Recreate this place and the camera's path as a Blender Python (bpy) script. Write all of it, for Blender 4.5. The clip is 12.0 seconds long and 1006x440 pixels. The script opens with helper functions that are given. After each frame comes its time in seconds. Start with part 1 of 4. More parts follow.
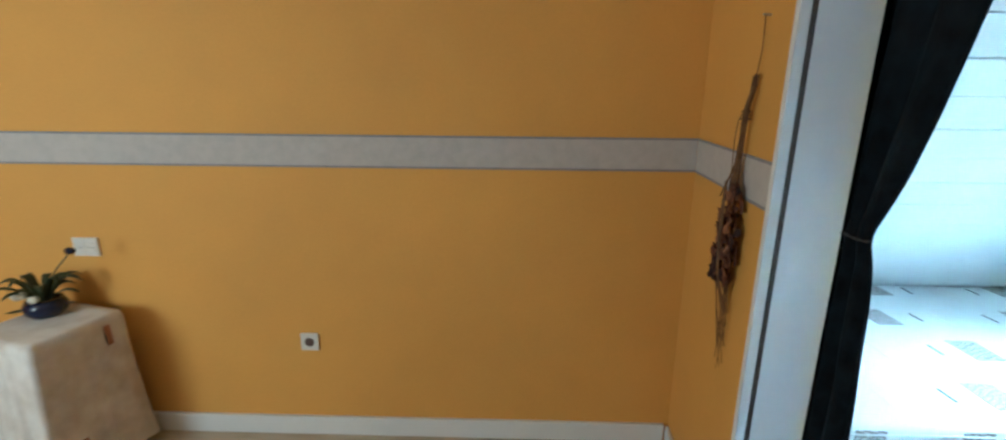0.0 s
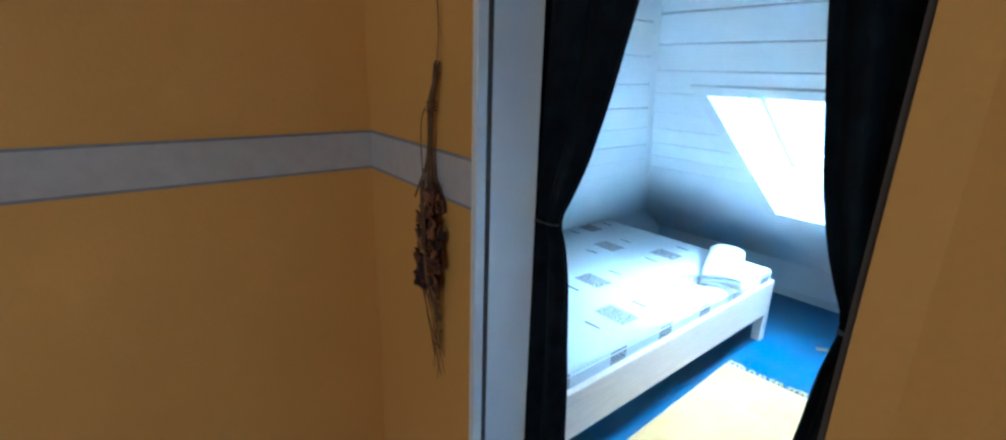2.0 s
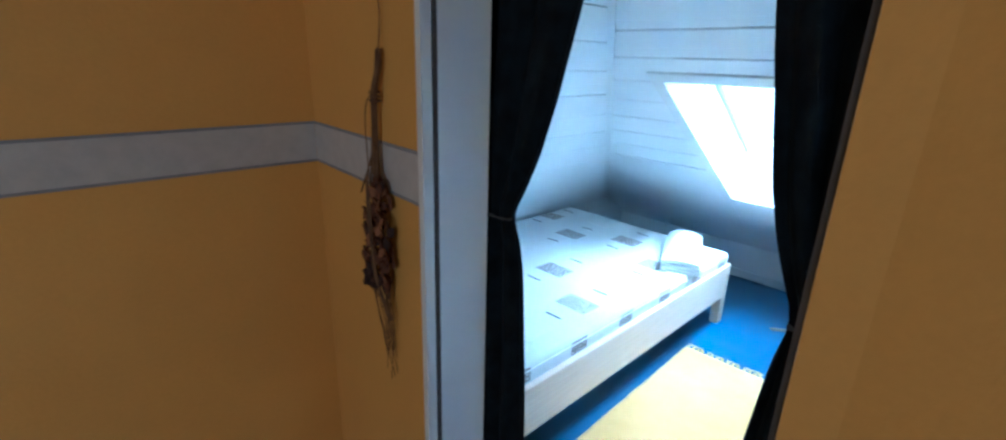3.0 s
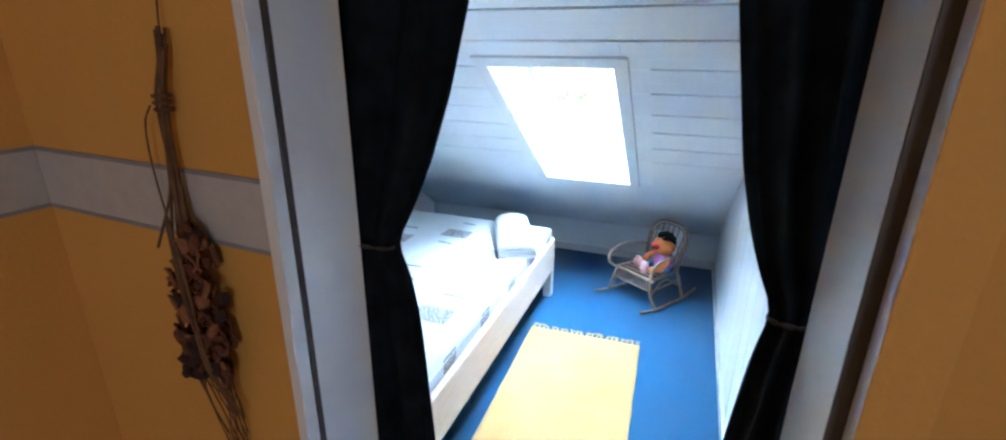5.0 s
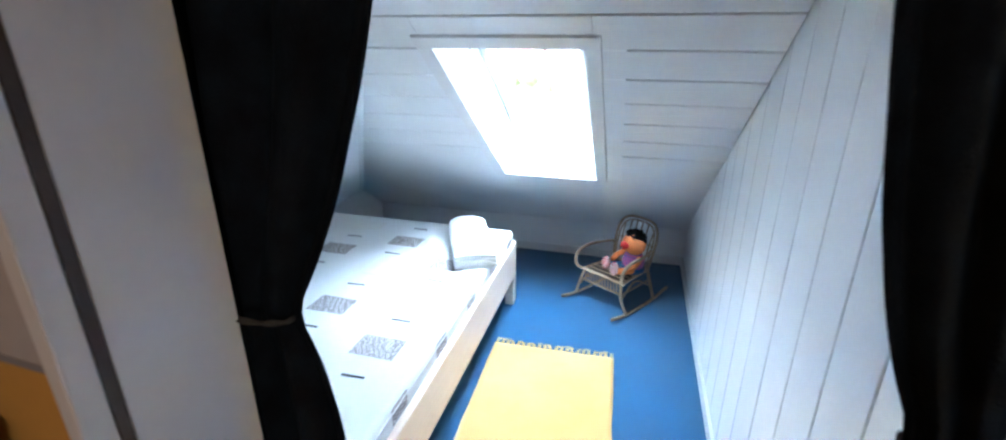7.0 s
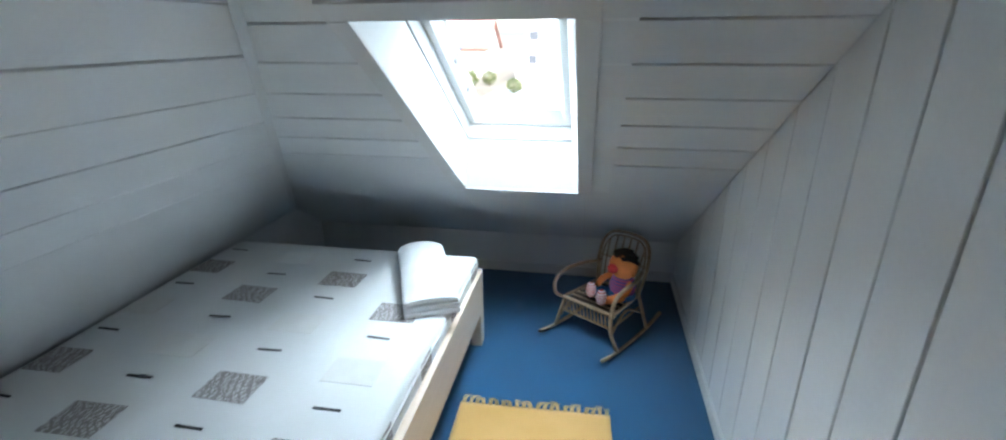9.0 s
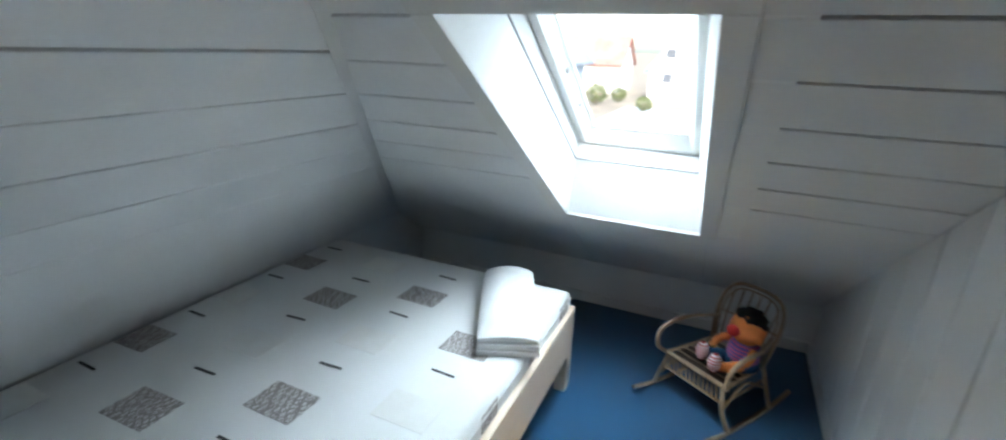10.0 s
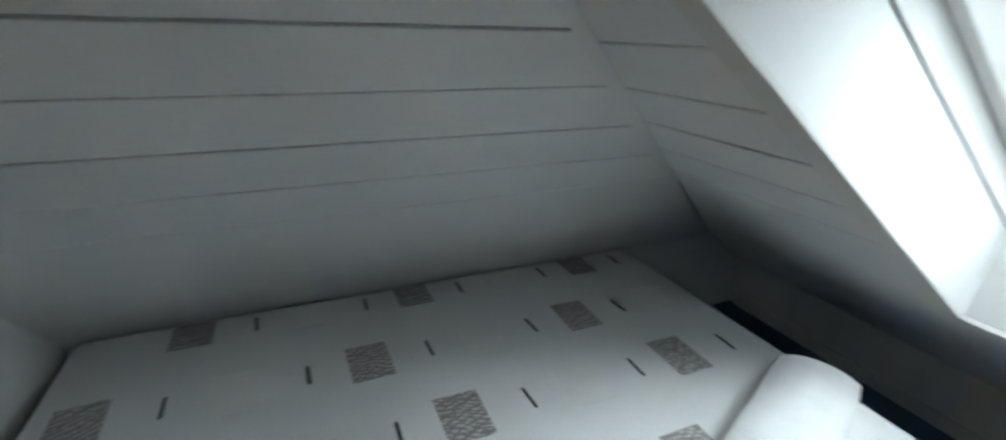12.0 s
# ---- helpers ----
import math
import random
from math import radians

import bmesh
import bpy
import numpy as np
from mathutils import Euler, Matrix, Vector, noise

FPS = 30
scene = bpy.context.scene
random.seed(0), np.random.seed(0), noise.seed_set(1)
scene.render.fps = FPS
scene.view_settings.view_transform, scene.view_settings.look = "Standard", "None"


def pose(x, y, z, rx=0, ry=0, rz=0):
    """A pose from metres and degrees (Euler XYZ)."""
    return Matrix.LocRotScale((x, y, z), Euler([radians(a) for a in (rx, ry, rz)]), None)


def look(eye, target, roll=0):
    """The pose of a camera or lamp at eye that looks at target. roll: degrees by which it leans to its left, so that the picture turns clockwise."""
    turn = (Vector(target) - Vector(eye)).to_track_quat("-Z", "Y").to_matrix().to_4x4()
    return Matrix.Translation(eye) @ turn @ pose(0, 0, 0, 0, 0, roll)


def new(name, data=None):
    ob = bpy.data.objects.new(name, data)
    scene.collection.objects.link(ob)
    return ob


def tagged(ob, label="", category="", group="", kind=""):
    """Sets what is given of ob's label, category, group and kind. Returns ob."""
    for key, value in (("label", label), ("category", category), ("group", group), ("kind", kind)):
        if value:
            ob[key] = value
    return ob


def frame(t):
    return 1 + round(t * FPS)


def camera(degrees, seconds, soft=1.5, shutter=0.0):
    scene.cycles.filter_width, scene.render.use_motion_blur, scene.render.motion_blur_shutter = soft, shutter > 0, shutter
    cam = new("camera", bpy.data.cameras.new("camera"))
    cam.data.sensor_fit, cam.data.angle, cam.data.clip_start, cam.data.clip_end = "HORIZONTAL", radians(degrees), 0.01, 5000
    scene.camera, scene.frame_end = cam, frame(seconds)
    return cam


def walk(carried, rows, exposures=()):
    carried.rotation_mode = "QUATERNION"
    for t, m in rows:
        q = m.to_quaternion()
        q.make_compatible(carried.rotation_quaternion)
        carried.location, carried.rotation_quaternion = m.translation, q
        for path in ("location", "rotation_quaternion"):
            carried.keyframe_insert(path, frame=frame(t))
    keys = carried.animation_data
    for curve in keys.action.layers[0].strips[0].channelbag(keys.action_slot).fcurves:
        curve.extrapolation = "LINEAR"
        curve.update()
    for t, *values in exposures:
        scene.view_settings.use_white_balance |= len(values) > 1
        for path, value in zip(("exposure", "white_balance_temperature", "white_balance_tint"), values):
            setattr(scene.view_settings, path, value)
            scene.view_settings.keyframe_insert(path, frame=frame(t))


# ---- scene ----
cam = camera(91.1, 12.0, soft=2.2, shutter=0.4)
PATH = [
    (0, (0.268, -0.377, 1.492), (0.224, 1.554, 0.975), 0.5),
    (0.5, (0.261, -0.248, 1.504), (0.491, 1.669, 0.982), 0.8),
    (1, (0.292, -0.148, 1.502), (0.952, 1.665, 0.974), 1.1),
    (1.5, (0.261, -0.103, 1.508), (1.238, 1.555, 0.964), 0.5),
    (2, (0.243, -0.057, 1.512), (1.469, 1.415, 0.938), 1.7),
    (2.5, (0.28, -0.05, 1.523), (1.545, 1.375, 0.916), 1.7),
    (3, (0.304, -0.042, 1.518), (1.622, 1.328, 0.896), 1.7),
    (3.5, (0.335, 0.095, 1.502), (1.882, 1.203, 0.886), 1.4),
    (5.5, (0.398, 0.278, 1.506), (2.175, 0.907, 0.836), 0.3),
    (6, (0.479, 0.291, 1.498), (2.262, 0.889, 0.817), -0.1),
    (6.5, (0.565, 0.31, 1.485), (2.355, 0.886, 0.802), -0.3),
    (7, (0.666, 0.38, 1.477), (2.477, 0.868, 0.783), 0.2),
    (9, (1.174, 0.51, 1.413), (3.015, 0.85, 0.709), -0.4),
    (9.5, (1.263, 0.519, 1.406), (3.095, 0.928, 0.715), 1.8),
    (10, (1.426, 0.519, 1.387), (3.146, 1.297, 0.727), 1.8),
    (10.5, (1.585, 0.473, 1.392), (3.194, 1.456, 0.727), 1.2),
    (11, (1.708, 0.516, 1.397), (3.154, 1.703, 0.688), -0.3),
    (11.5, (1.833, 0.576, 1.371), (3.077, 1.974, 0.666), 0.9),
    (12, (1.878, 0.576, 1.363), (2.623, 2.287, 0.643), 1.3),
]
# how the filming camera brightened, darkened and tinted its picture on the way: seconds, stops, kelvin, tint
EXPOSURES = [
    (0.0, 4.5, 4550, -13), (0.8, 4.0, 4250, -10), (1.5, 3.8, 4150, -6), (3.5, 3.65, 4250, -3), (5.3, 3.75, 5050, 8),
    (7.0, 3.6, 5350, 9), (9.0, 2.28, 6000, 8), (10.0, 2.12, 6200, 8), (11.0, 1.7, 6400, 8), (11.5, 1.3, 6500, 8), (12.0, 1.5, 6600, 8),
]
walk(cam, [(t, look(eye, target, roll)) for t, eye, target, roll in PATH], EXPOSURES)

# ---- world and light ----
world = bpy.data.worlds.new("world")
scene.world = world
world.use_nodes = True
wn = world.node_tree
sky = wn.nodes.new("ShaderNodeTexSky")
sky.sky_type, sky.sun_disc = "NISHITA", False
sky.sun_elevation, sky.sun_rotation = radians(34), radians(-112)
sky.air_density, sky.dust_density = 1.0, 2.0
wn.nodes["Background"].inputs["Strength"].default_value = 0.15
wn.links.new(sky.outputs["Color"], wn.nodes["Background"].inputs["Color"])

sun = new("sun", bpy.data.lights.new("sun", "SUN"))
sun.data.energy, sun.data.angle, sun.data.color = 2.0, radians(20), (1.0, 0.97, 0.93)
sun.matrix_world = look((-5.0, -2.0, 3.6), (0, 0, 0))


# unseen lamps that stand in for daylight at the roof and landing windows
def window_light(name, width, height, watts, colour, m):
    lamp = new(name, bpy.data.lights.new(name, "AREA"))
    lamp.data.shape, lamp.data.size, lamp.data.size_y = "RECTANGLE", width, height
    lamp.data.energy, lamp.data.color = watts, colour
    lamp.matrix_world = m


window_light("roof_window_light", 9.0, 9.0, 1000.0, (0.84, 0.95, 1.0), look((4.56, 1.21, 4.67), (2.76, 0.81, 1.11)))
window_light("landing_window_light", 1.0, 1.0, 2.8, (1.0, 0.88, 0.75), look((-2.60, -1.0, 1.4), (-0.8, 1.2, 1.1)))


# ---- materials ----
def material(name, color, rough=0.6, vary=0.08, scale=6.0, fine=120.0, bump=0.15, metal=0.0, second=None, sheen=0.0, random_tone=0.0, coat=0.0, detail=4.0):
    """A surface with broad stains, fine grain and relief. second: the colour of the stains."""
    m = bpy.data.materials.new(name)
    m.use_nodes = True
    nt = m.node_tree
    b = nt.nodes["Principled BSDF"]
    b.inputs["Roughness"].default_value, b.inputs["Metallic"].default_value = rough, metal
    b.inputs["Sheen Weight"].default_value, b.inputs["Coat Weight"].default_value = sheen, coat
    tc = nt.nodes.new("ShaderNodeTexCoord")
    big = nt.nodes.new("ShaderNodeTexNoise")
    big.inputs["Scale"].default_value, big.inputs["Detail"].default_value = scale, detail
    small = nt.nodes.new("ShaderNodeTexNoise")
    small.inputs["Scale"].default_value, small.inputs["Detail"].default_value = fine, 3.0
    for n in (big, small):
        nt.links.new(tc.outputs["Object"], n.inputs["Vector"])
    ramp = nt.nodes.new("ShaderNodeValToRGB")
    dark = second or tuple(c * (1 - 2.2 * vary) for c in color)
    ramp.color_ramp.elements[0].position, ramp.color_ramp.elements[1].position = 0.3, 0.65
    ramp.color_ramp.elements[0].color, ramp.color_ramp.elements[1].color = (*dark, 1), (*color, 1)
    nt.links.new(big.outputs["Fac"], ramp.inputs["Fac"])
    tone = nt.nodes.new("ShaderNodeHueSaturation")
    grain = nt.nodes.new("ShaderNodeMapRange")
    grain.inputs["To Min"].default_value, grain.inputs["To Max"].default_value = 1 - vary, 1 + vary
    nt.links.new(small.outputs["Fac"], grain.inputs["Value"])
    value = grain.outputs["Result"]
    if random_tone:
        info = nt.nodes.new("ShaderNodeObjectInfo")
        rng = nt.nodes.new("ShaderNodeMapRange")
        rng.inputs["To Min"].default_value, rng.inputs["To Max"].default_value = 1 - random_tone, 1.0
        nt.links.new(info.outputs["Random"], rng.inputs["Value"])
        mul = nt.nodes.new("ShaderNodeMath")
        mul.operation = "MULTIPLY"
        nt.links.new(value, mul.inputs[0])
        nt.links.new(rng.outputs["Result"], mul.inputs[1])
        value = mul.outputs["Value"]
    nt.links.new(ramp.outputs["Color"], tone.inputs["Color"])
    nt.links.new(value, tone.inputs["Value"])
    nt.links.new(tone.outputs["Color"], b.inputs["Base Color"])
    bp = nt.nodes.new("ShaderNodeBump")
    bp.inputs["Strength"].default_value, bp.inputs["Distance"].default_value = bump, 0.004
    nt.links.new(small.outputs["Fac"], bp.inputs["Height"])
    nt.links.new(bp.outputs["Normal"], b.inputs["Normal"])
    rr = nt.nodes.new("ShaderNodeMapRange")
    rr.inputs["To Min"].default_value, rr.inputs["To Max"].default_value = max(0.02, rough - 0.1), min(1.0, rough + 0.1)
    nt.links.new(big.outputs["Fac"], rr.inputs["Value"])
    nt.links.new(rr.outputs["Result"], b.inputs["Roughness"])
    return m


def wood(name, light, dark, stretch=(1.5, 30, 30), rough=0.45):
    """Grain along the object's x."""
    m = material(name, light, rough, 0.05, 3.0, 200.0, 0.08)
    nt = m.node_tree
    ramp = next(n for n in nt.nodes if n.type == "VALTORGB")
    ramp.color_ramp.elements[0].color = (*dark, 1)
    big = ramp.inputs["Fac"].links[0].from_node
    mp = nt.nodes.new("ShaderNodeMapping")
    mp.inputs["Scale"].default_value = stretch
    nt.links.new(big.inputs["Vector"].links[0].from_socket, mp.inputs["Vector"])
    nt.links.new(mp.outputs["Vector"], big.inputs["Vector"])
    return m


def scribble(name, ink, paper):
    """A printed patch of wavering, crossing pen strokes."""
    m = material(name, paper, 0.8, 0.05, 8.0, 300.0, 0.2)
    nt = m.node_tree
    b = nt.nodes["Principled BSDF"]
    src = b.inputs["Base Color"].links[0].from_socket
    tc = next(n for n in nt.nodes if n.type == "TEX_COORD")
    last = src
    info = nt.nodes.new("ShaderNodeObjectInfo")
    shift = nt.nodes.new("ShaderNodeMath")
    shift.operation = "MULTIPLY"
    shift.inputs[1].default_value = 37.0
    nt.links.new(info.outputs["Random"], shift.inputs[0])
    moved = nt.nodes.new("ShaderNodeVectorMath")
    moved.operation = "ADD"
    nt.links.new(tc.outputs["Object"], moved.inputs[0])
    nt.links.new(shift.outputs["Value"], moved.inputs[1])
    for turn, size, twist, cut in ((1.95, 23.0, 9.0, 0.60), (1.15, 15.0, 11.0, 0.72), (1.6, 31.0, 14.0, 0.70)):
        mp = nt.nodes.new("ShaderNodeMapping")
        mp.inputs["Rotation"].default_value = (0, 0, turn)
        wv = nt.nodes.new("ShaderNodeTexWave")
        wv.inputs["Scale"].default_value, wv.inputs["Distortion"].default_value, wv.inputs["Detail Scale"].default_value = size, twist, 0.7
        wv.inputs["Detail"].default_value = 1.0
        st = nt.nodes.new("ShaderNodeMapRange")
        st.inputs["From Min"].default_value, st.inputs["From Max"].default_value = cut, cut + 0.15
        mx = nt.nodes.new("ShaderNodeMix")
        mx.data_type = "RGBA"
        nt.links.new(moved.outputs["Vector"], mp.inputs["Vector"])
        nt.links.new(mp.outputs["Vector"], wv.inputs["Vector"])
        nt.links.new(wv.outputs["Fac"], st.inputs["Value"])
        nt.links.new(st.outputs["Result"], mx.inputs[0])
        nt.links.new(last, mx.inputs[6])
        mx.inputs[7].default_value = (*ink, 1)
        last = mx.outputs[2]
    nt.links.new(last, b.inputs["Base Color"])
    return m


OCHRE = material("ochre_wall_paint", (0.66, 0.345, 0.062), 0.75, 0.05, 1.6, 90.0, 0.25)
BORDER = material("grey_border_paper", (0.48, 0.445, 0.42), 0.7, 0.05, 30.0, 160.0, 0.15)
BORDER_EDGE = material("border_edge", (0.26, 0.25, 0.26), 0.7, 0.08, 20.0)
WHITE = material("white_paint", (0.82, 0.83, 0.83), 0.5, 0.03, 2.0, 60.0, 0.08)
GLOSS = material("white_gloss_frame", (0.74, 0.74, 0.73), 0.35, 0.03, 3.0, 80.0, 0.04)
BOARD = material("white_board", (0.80, 0.81, 0.815), 0.38, 0.035, 2.5, 70.0, 0.06, random_tone=0.04)
# board backings coloured grey and dark, putting the joints' shade into the colour
GROOVE_GREY = material("grey_joint", (0.22, 0.22, 0.225), 0.8, 0.08, 10.0)
DARK_BACK = material("dark_joint_backing", (0.035, 0.032, 0.03), 0.9, 0.1, 10.0)
DARK_STRIP = material("dark_strip", (0.075, 0.06, 0.05), 0.6, 0.1, 20.0)
HALL_FLOOR = wood("pale_laminate", (0.50, 0.40, 0.28), (0.40, 0.31, 0.20), (2, 14, 14), 0.4)
CARPET = material("blue_carpet", (0.010, 0.098, 0.225), 0.95, 0.12, 5.0, 420.0, 0.9, sheen=0.25, second=(0.008, 0.078, 0.185))
VELVET = material("black_blue_velvet", (0.007, 0.0105, 0.014), 0.85, 0.3, 22.0, 300.0, 0.5, sheen=0.0, second=(0.0014, 0.0019, 0.0032), detail=8.0)
VELVET.node_tree.nodes["Principled BSDF"].inputs["Specular IOR Level"].default_value = 0.12
ROPE = material("grey_rope", (0.055, 0.048, 0.042), 0.9, 0.2, 60.0, 300.0, 0.6)
BIRCH = wood("pale_bed_wood", (0.74, 0.62, 0.51), (0.67, 0.54, 0.43))
TICKING = material("white_mattress_cloth", (0.74, 0.75, 0.76), 0.85, 0.03, 3.0, 500.0, 0.25, second=(0.68, 0.69, 0.68))
PATCH = scribble("grey_scribble_print", (0.25, 0.225, 0.22), (0.60, 0.585, 0.58))
STAIN = material("beige_print", (0.73, 0.73, 0.72), 0.85, 0.04, 14.0, 300.0, 0.2, second=(0.69, 0.685, 0.665))
INK = material("black_print", (0.035, 0.035, 0.04), 0.8, 0.2, 30.0)
TOWEL = material("white_terry", (0.80, 0.81, 0.82), 0.95, 0.04, 12.0, 420.0, 0.9, sheen=0.3)
RUG = material("yellow_rug", (0.74, 0.455, 0.165), 0.95, 0.10, 3.0, 260.0, 0.9, second=(0.66, 0.39, 0.11), sheen=0.2)
FRINGE = material("yellow_fringe", (0.70, 0.50, 0.24), 0.95, 0.12, 20.0, 260.0, 0.6)
CANE = material("grey_brown_cane", (0.41, 0.30, 0.20), 0.5, 0.15, 25.0, 200.0, 0.3, second=(0.25, 0.175, 0.11))
CANE_DARK = material("dark_woven_seat", (0.07, 0.045, 0.03), 0.7, 0.2, 30.0, 200.0, 0.4)
GLASS = bpy.data.materials.new("window_glass")
GLASS.use_nodes = True
_g = GLASS.node_tree.nodes["Principled BSDF"]
_g.inputs["Transmission Weight"].default_value, _g.inputs["Roughness"].default_value, _g.inputs["IOR"].default_value = 1.0, 0.0, 1.1
_g.inputs["Base Color"].default_value = (0.93, 0.95, 0.95, 1)
STEEL = material("grey_metal", (0.45, 0.45, 0.45), 0.35, 0.05, 20.0, metal=0.9)
PLASTIC = material("white_plastic", (0.70, 0.66, 0.60), 0.35, 0.02, 10.0, bump=0.02)
HOLE = material("dark_hole", (0.10, 0.06, 0.05), 0.6, 0.1)
CLOTH = material("cream_printed_cloth", (0.75, 0.72, 0.68), 0.9, 0.08, 9.0, 240.0, 0.5, second=(0.50, 0.45, 0.40))
CLOTH_RED = material("faded_red_print", (0.36, 0.17, 0.11), 0.9, 0.15, 14.0, 240.0, 0.3)
POT = material("dark_blue_glaze", (0.012, 0.018, 0.05), 0.2, 0.2, 10.0, bump=0.05)
LEAF = material("dark_green_leaf", (0.035, 0.055, 0.018), 0.5, 0.25, 20.0, bump=0.2)
PETAL = material("pale_petal", (0.62, 0.60, 0.52), 0.7, 0.1, 20.0)
DRY = material("dried_brown_petal", (0.15, 0.043, 0.010), 0.8, 0.3, 40.0, 160.0, 0.6, second=(0.035, 0.010, 0.004))
DRY_PALE = material("dried_tan_pod", (0.25, 0.095, 0.03), 0.75, 0.2, 40.0, 160.0, 0.5, second=(0.15, 0.055, 0.018))
DRY_DARK = material("dried_dark_head", (0.04, 0.013, 0.007), 0.9, 0.3, 30.0, 160.0, 0.6)
STRAW = material("dried_stalk", (0.17, 0.085, 0.03), 0.8, 0.25, 30.0, 200.0, 0.3, second=(0.07, 0.03, 0.011))


# ---- mesh helpers ----
def mesh_of(name, bm, mats):
    me = bpy.data.meshes.new(name)
    bmesh.ops.recalc_face_normals(bm, faces=bm.faces)
    bm.to_mesh(me)
    bm.free()
    for m in mats if isinstance(mats, (list, tuple)) else [mats]:
        me.materials.append(m)
    return me


def smooth(me, on=True):
    me.polygons.foreach_set("use_smooth", [on] * len(me.polygons))
    me.update()


def part(name, bm, mats, parent=None, label="", soft=False):
    me = mesh_of(name, bm, mats)
    if soft:
        smooth(me)
    ob = new(name, me)
    ob.parent = parent
    if label:
        ob["label"] = label
    return ob


def structure(name, bm, mats, label, category, soft=False):
    return tagged(part(name, bm, mats, soft=soft), label, category, "", "structure")


def thing(name, label, category, m=None, group=""):
    ob = tagged(new(name), label, category, group)
    if m is not None:
        ob.matrix_world = m
    return ob


def box(bm, a, b, m=None, bevel=0.0, mat=0):
    """A box between two corners, with chamfered edges."""
    made = bmesh.ops.create_cube(bm, size=1)
    vs = made["verts"]
    c = [(p + q) / 2 for p, q in zip(a, b)]
    d = [abs(q - p) for p, q in zip(a, b)]
    bmesh.ops.scale(bm, vec=d, verts=vs)
    bmesh.ops.translate(bm, vec=c, verts=vs)
    if bevel:
        es = list({e for v in vs for e in v.link_edges})
        r = bmesh.ops.bevel(bm, geom=es, offset=bevel, segments=2, profile=0.6, affect="EDGES")
        vs = list({v for f in r["faces"] for v in f.verts} | {v for v in vs if v.is_valid})
    for f in {f for v in vs for f in v.link_faces}:
        f.material_index = mat
    if m is not None:
        bmesh.ops.transform(bm, matrix=m, verts=vs)
    return vs


def boxed(*args, **kw):
    bm = bmesh.new()
    box(bm, *args, **kw)
    return bm


def prism(bm, outline, z0, z1, m=None):
    """An upright solid over a plan outline."""
    low = [bm.verts.new((x, y, z0)) for x, y in outline]
    top = [bm.verts.new((x, y, z1)) for x, y in outline]
    bm.faces.new(low), bm.faces.new(top)
    for i in range(len(outline)):
        j = (i + 1) % len(outline)
        bm.faces.new((low[i], low[j], top[j], top[i]))
    if m is not None:
        bmesh.ops.transform(bm, matrix=m, verts=low + top)
    return bm


def tube(bm, pts, radius, sides=8, taper=None, mat=0):
    """A round rod along points; taper: radius factor at the end."""
    pts = [Vector(p) for p in pts]
    ring0, up = None, Vector((0.13, 0.21, 0.97))
    n = len(pts)
    first = None
    for i, p in enumerate(pts):
        d = (pts[min(i + 1, n - 1)] - pts[max(i - 1, 0)]).normalized()
        side = d.cross(up)
        if side.length < 1e-4:
            side = d.cross(Vector((1, 0, 0)))
        side.normalize()
        up = side.cross(d).normalized()
        r = radius * (1 + ((taper or 1) - 1) * i / max(1, n - 1))
        ring = [bm.verts.new(p + r * (math.cos(k * math.tau / sides) * side + math.sin(k * math.tau / sides) * up)) for k in range(sides)]
        if ring0:
            for k in range(sides):
                bm.faces.new((ring0[k], ring0[(k + 1) % sides], ring[(k + 1) % sides], ring[k])).material_index = mat
        else:
            first = ring
        ring0 = ring
    bm.faces.new(first[::-1]).material_index = mat
    bm.faces.new(ring0).material_index = mat
    return bm


def tubed(*args, **kw):
    return tube(bmesh.new(), *args, **kw)


def curve(points, steps=8):
    """A smooth line through the points."""
    p = [Vector(q) for q in points]
    p = [2 * p[0] - p[1], *p, 2 * p[-1] - p[-2]]
    out = []
    for i in range(1, len(p) - 2):
        a, b, c, d = p[i - 1:i + 3]
        for k in range(steps):
            t = k / steps
            out.append(0.5 * (2 * b + (c - a) * t + (2 * a - 5 * b + 4 * c - d) * t * t + (3 * b - a - 3 * c + d) * t ** 3))
    out.append(p[-2])
    return out


def blob(bm, centre, size, rough=0.0, seg=10, mat=0, m=None):
    made = bmesh.ops.create_uvsphere(bm, u_segments=seg, v_segments=max(5, seg * 2 // 3), radius=1)
    for v in made["verts"]:
        k = 1 + rough * noise.noise(v.co * 2.3 + Vector(centre) * 31)
        v.co = Vector((v.co.x * size[0], v.co.y * size[1], v.co.z * size[2])) * k
    if m is not None:
        bmesh.ops.transform(bm, matrix=m, verts=made["verts"])
    bmesh.ops.translate(bm, vec=centre, verts=made["verts"])
    for f in {f for v in made["verts"] for f in v.link_faces}:
        f.material_index = mat
    return made["verts"]


# ---- the frames of the place ----
DOOR = pose(0.951, 1.49, 0, 0, 0, -3.15)                      # wall between landing and bedroom: x through it, y along it
ROOF = Matrix(((0.8192, 0, 0.5736, 2.28), (0, 1, 0, 0), (-0.5736, 0, 0.8192, 1.45), (0, 0, 0, 1)))      # x down the slope, z outwards
LEFT = Matrix(((1, 0, 0, 0), (0, 0.6777, 0.7353, 1.326), (0, -0.7353, 0.6777, 1.444), (0, 0, 0, 1)))    # y down the slope, z outwards
JL, JR = -0.65, -1.418                                      # the two faces of the doorway, along DOOR's y

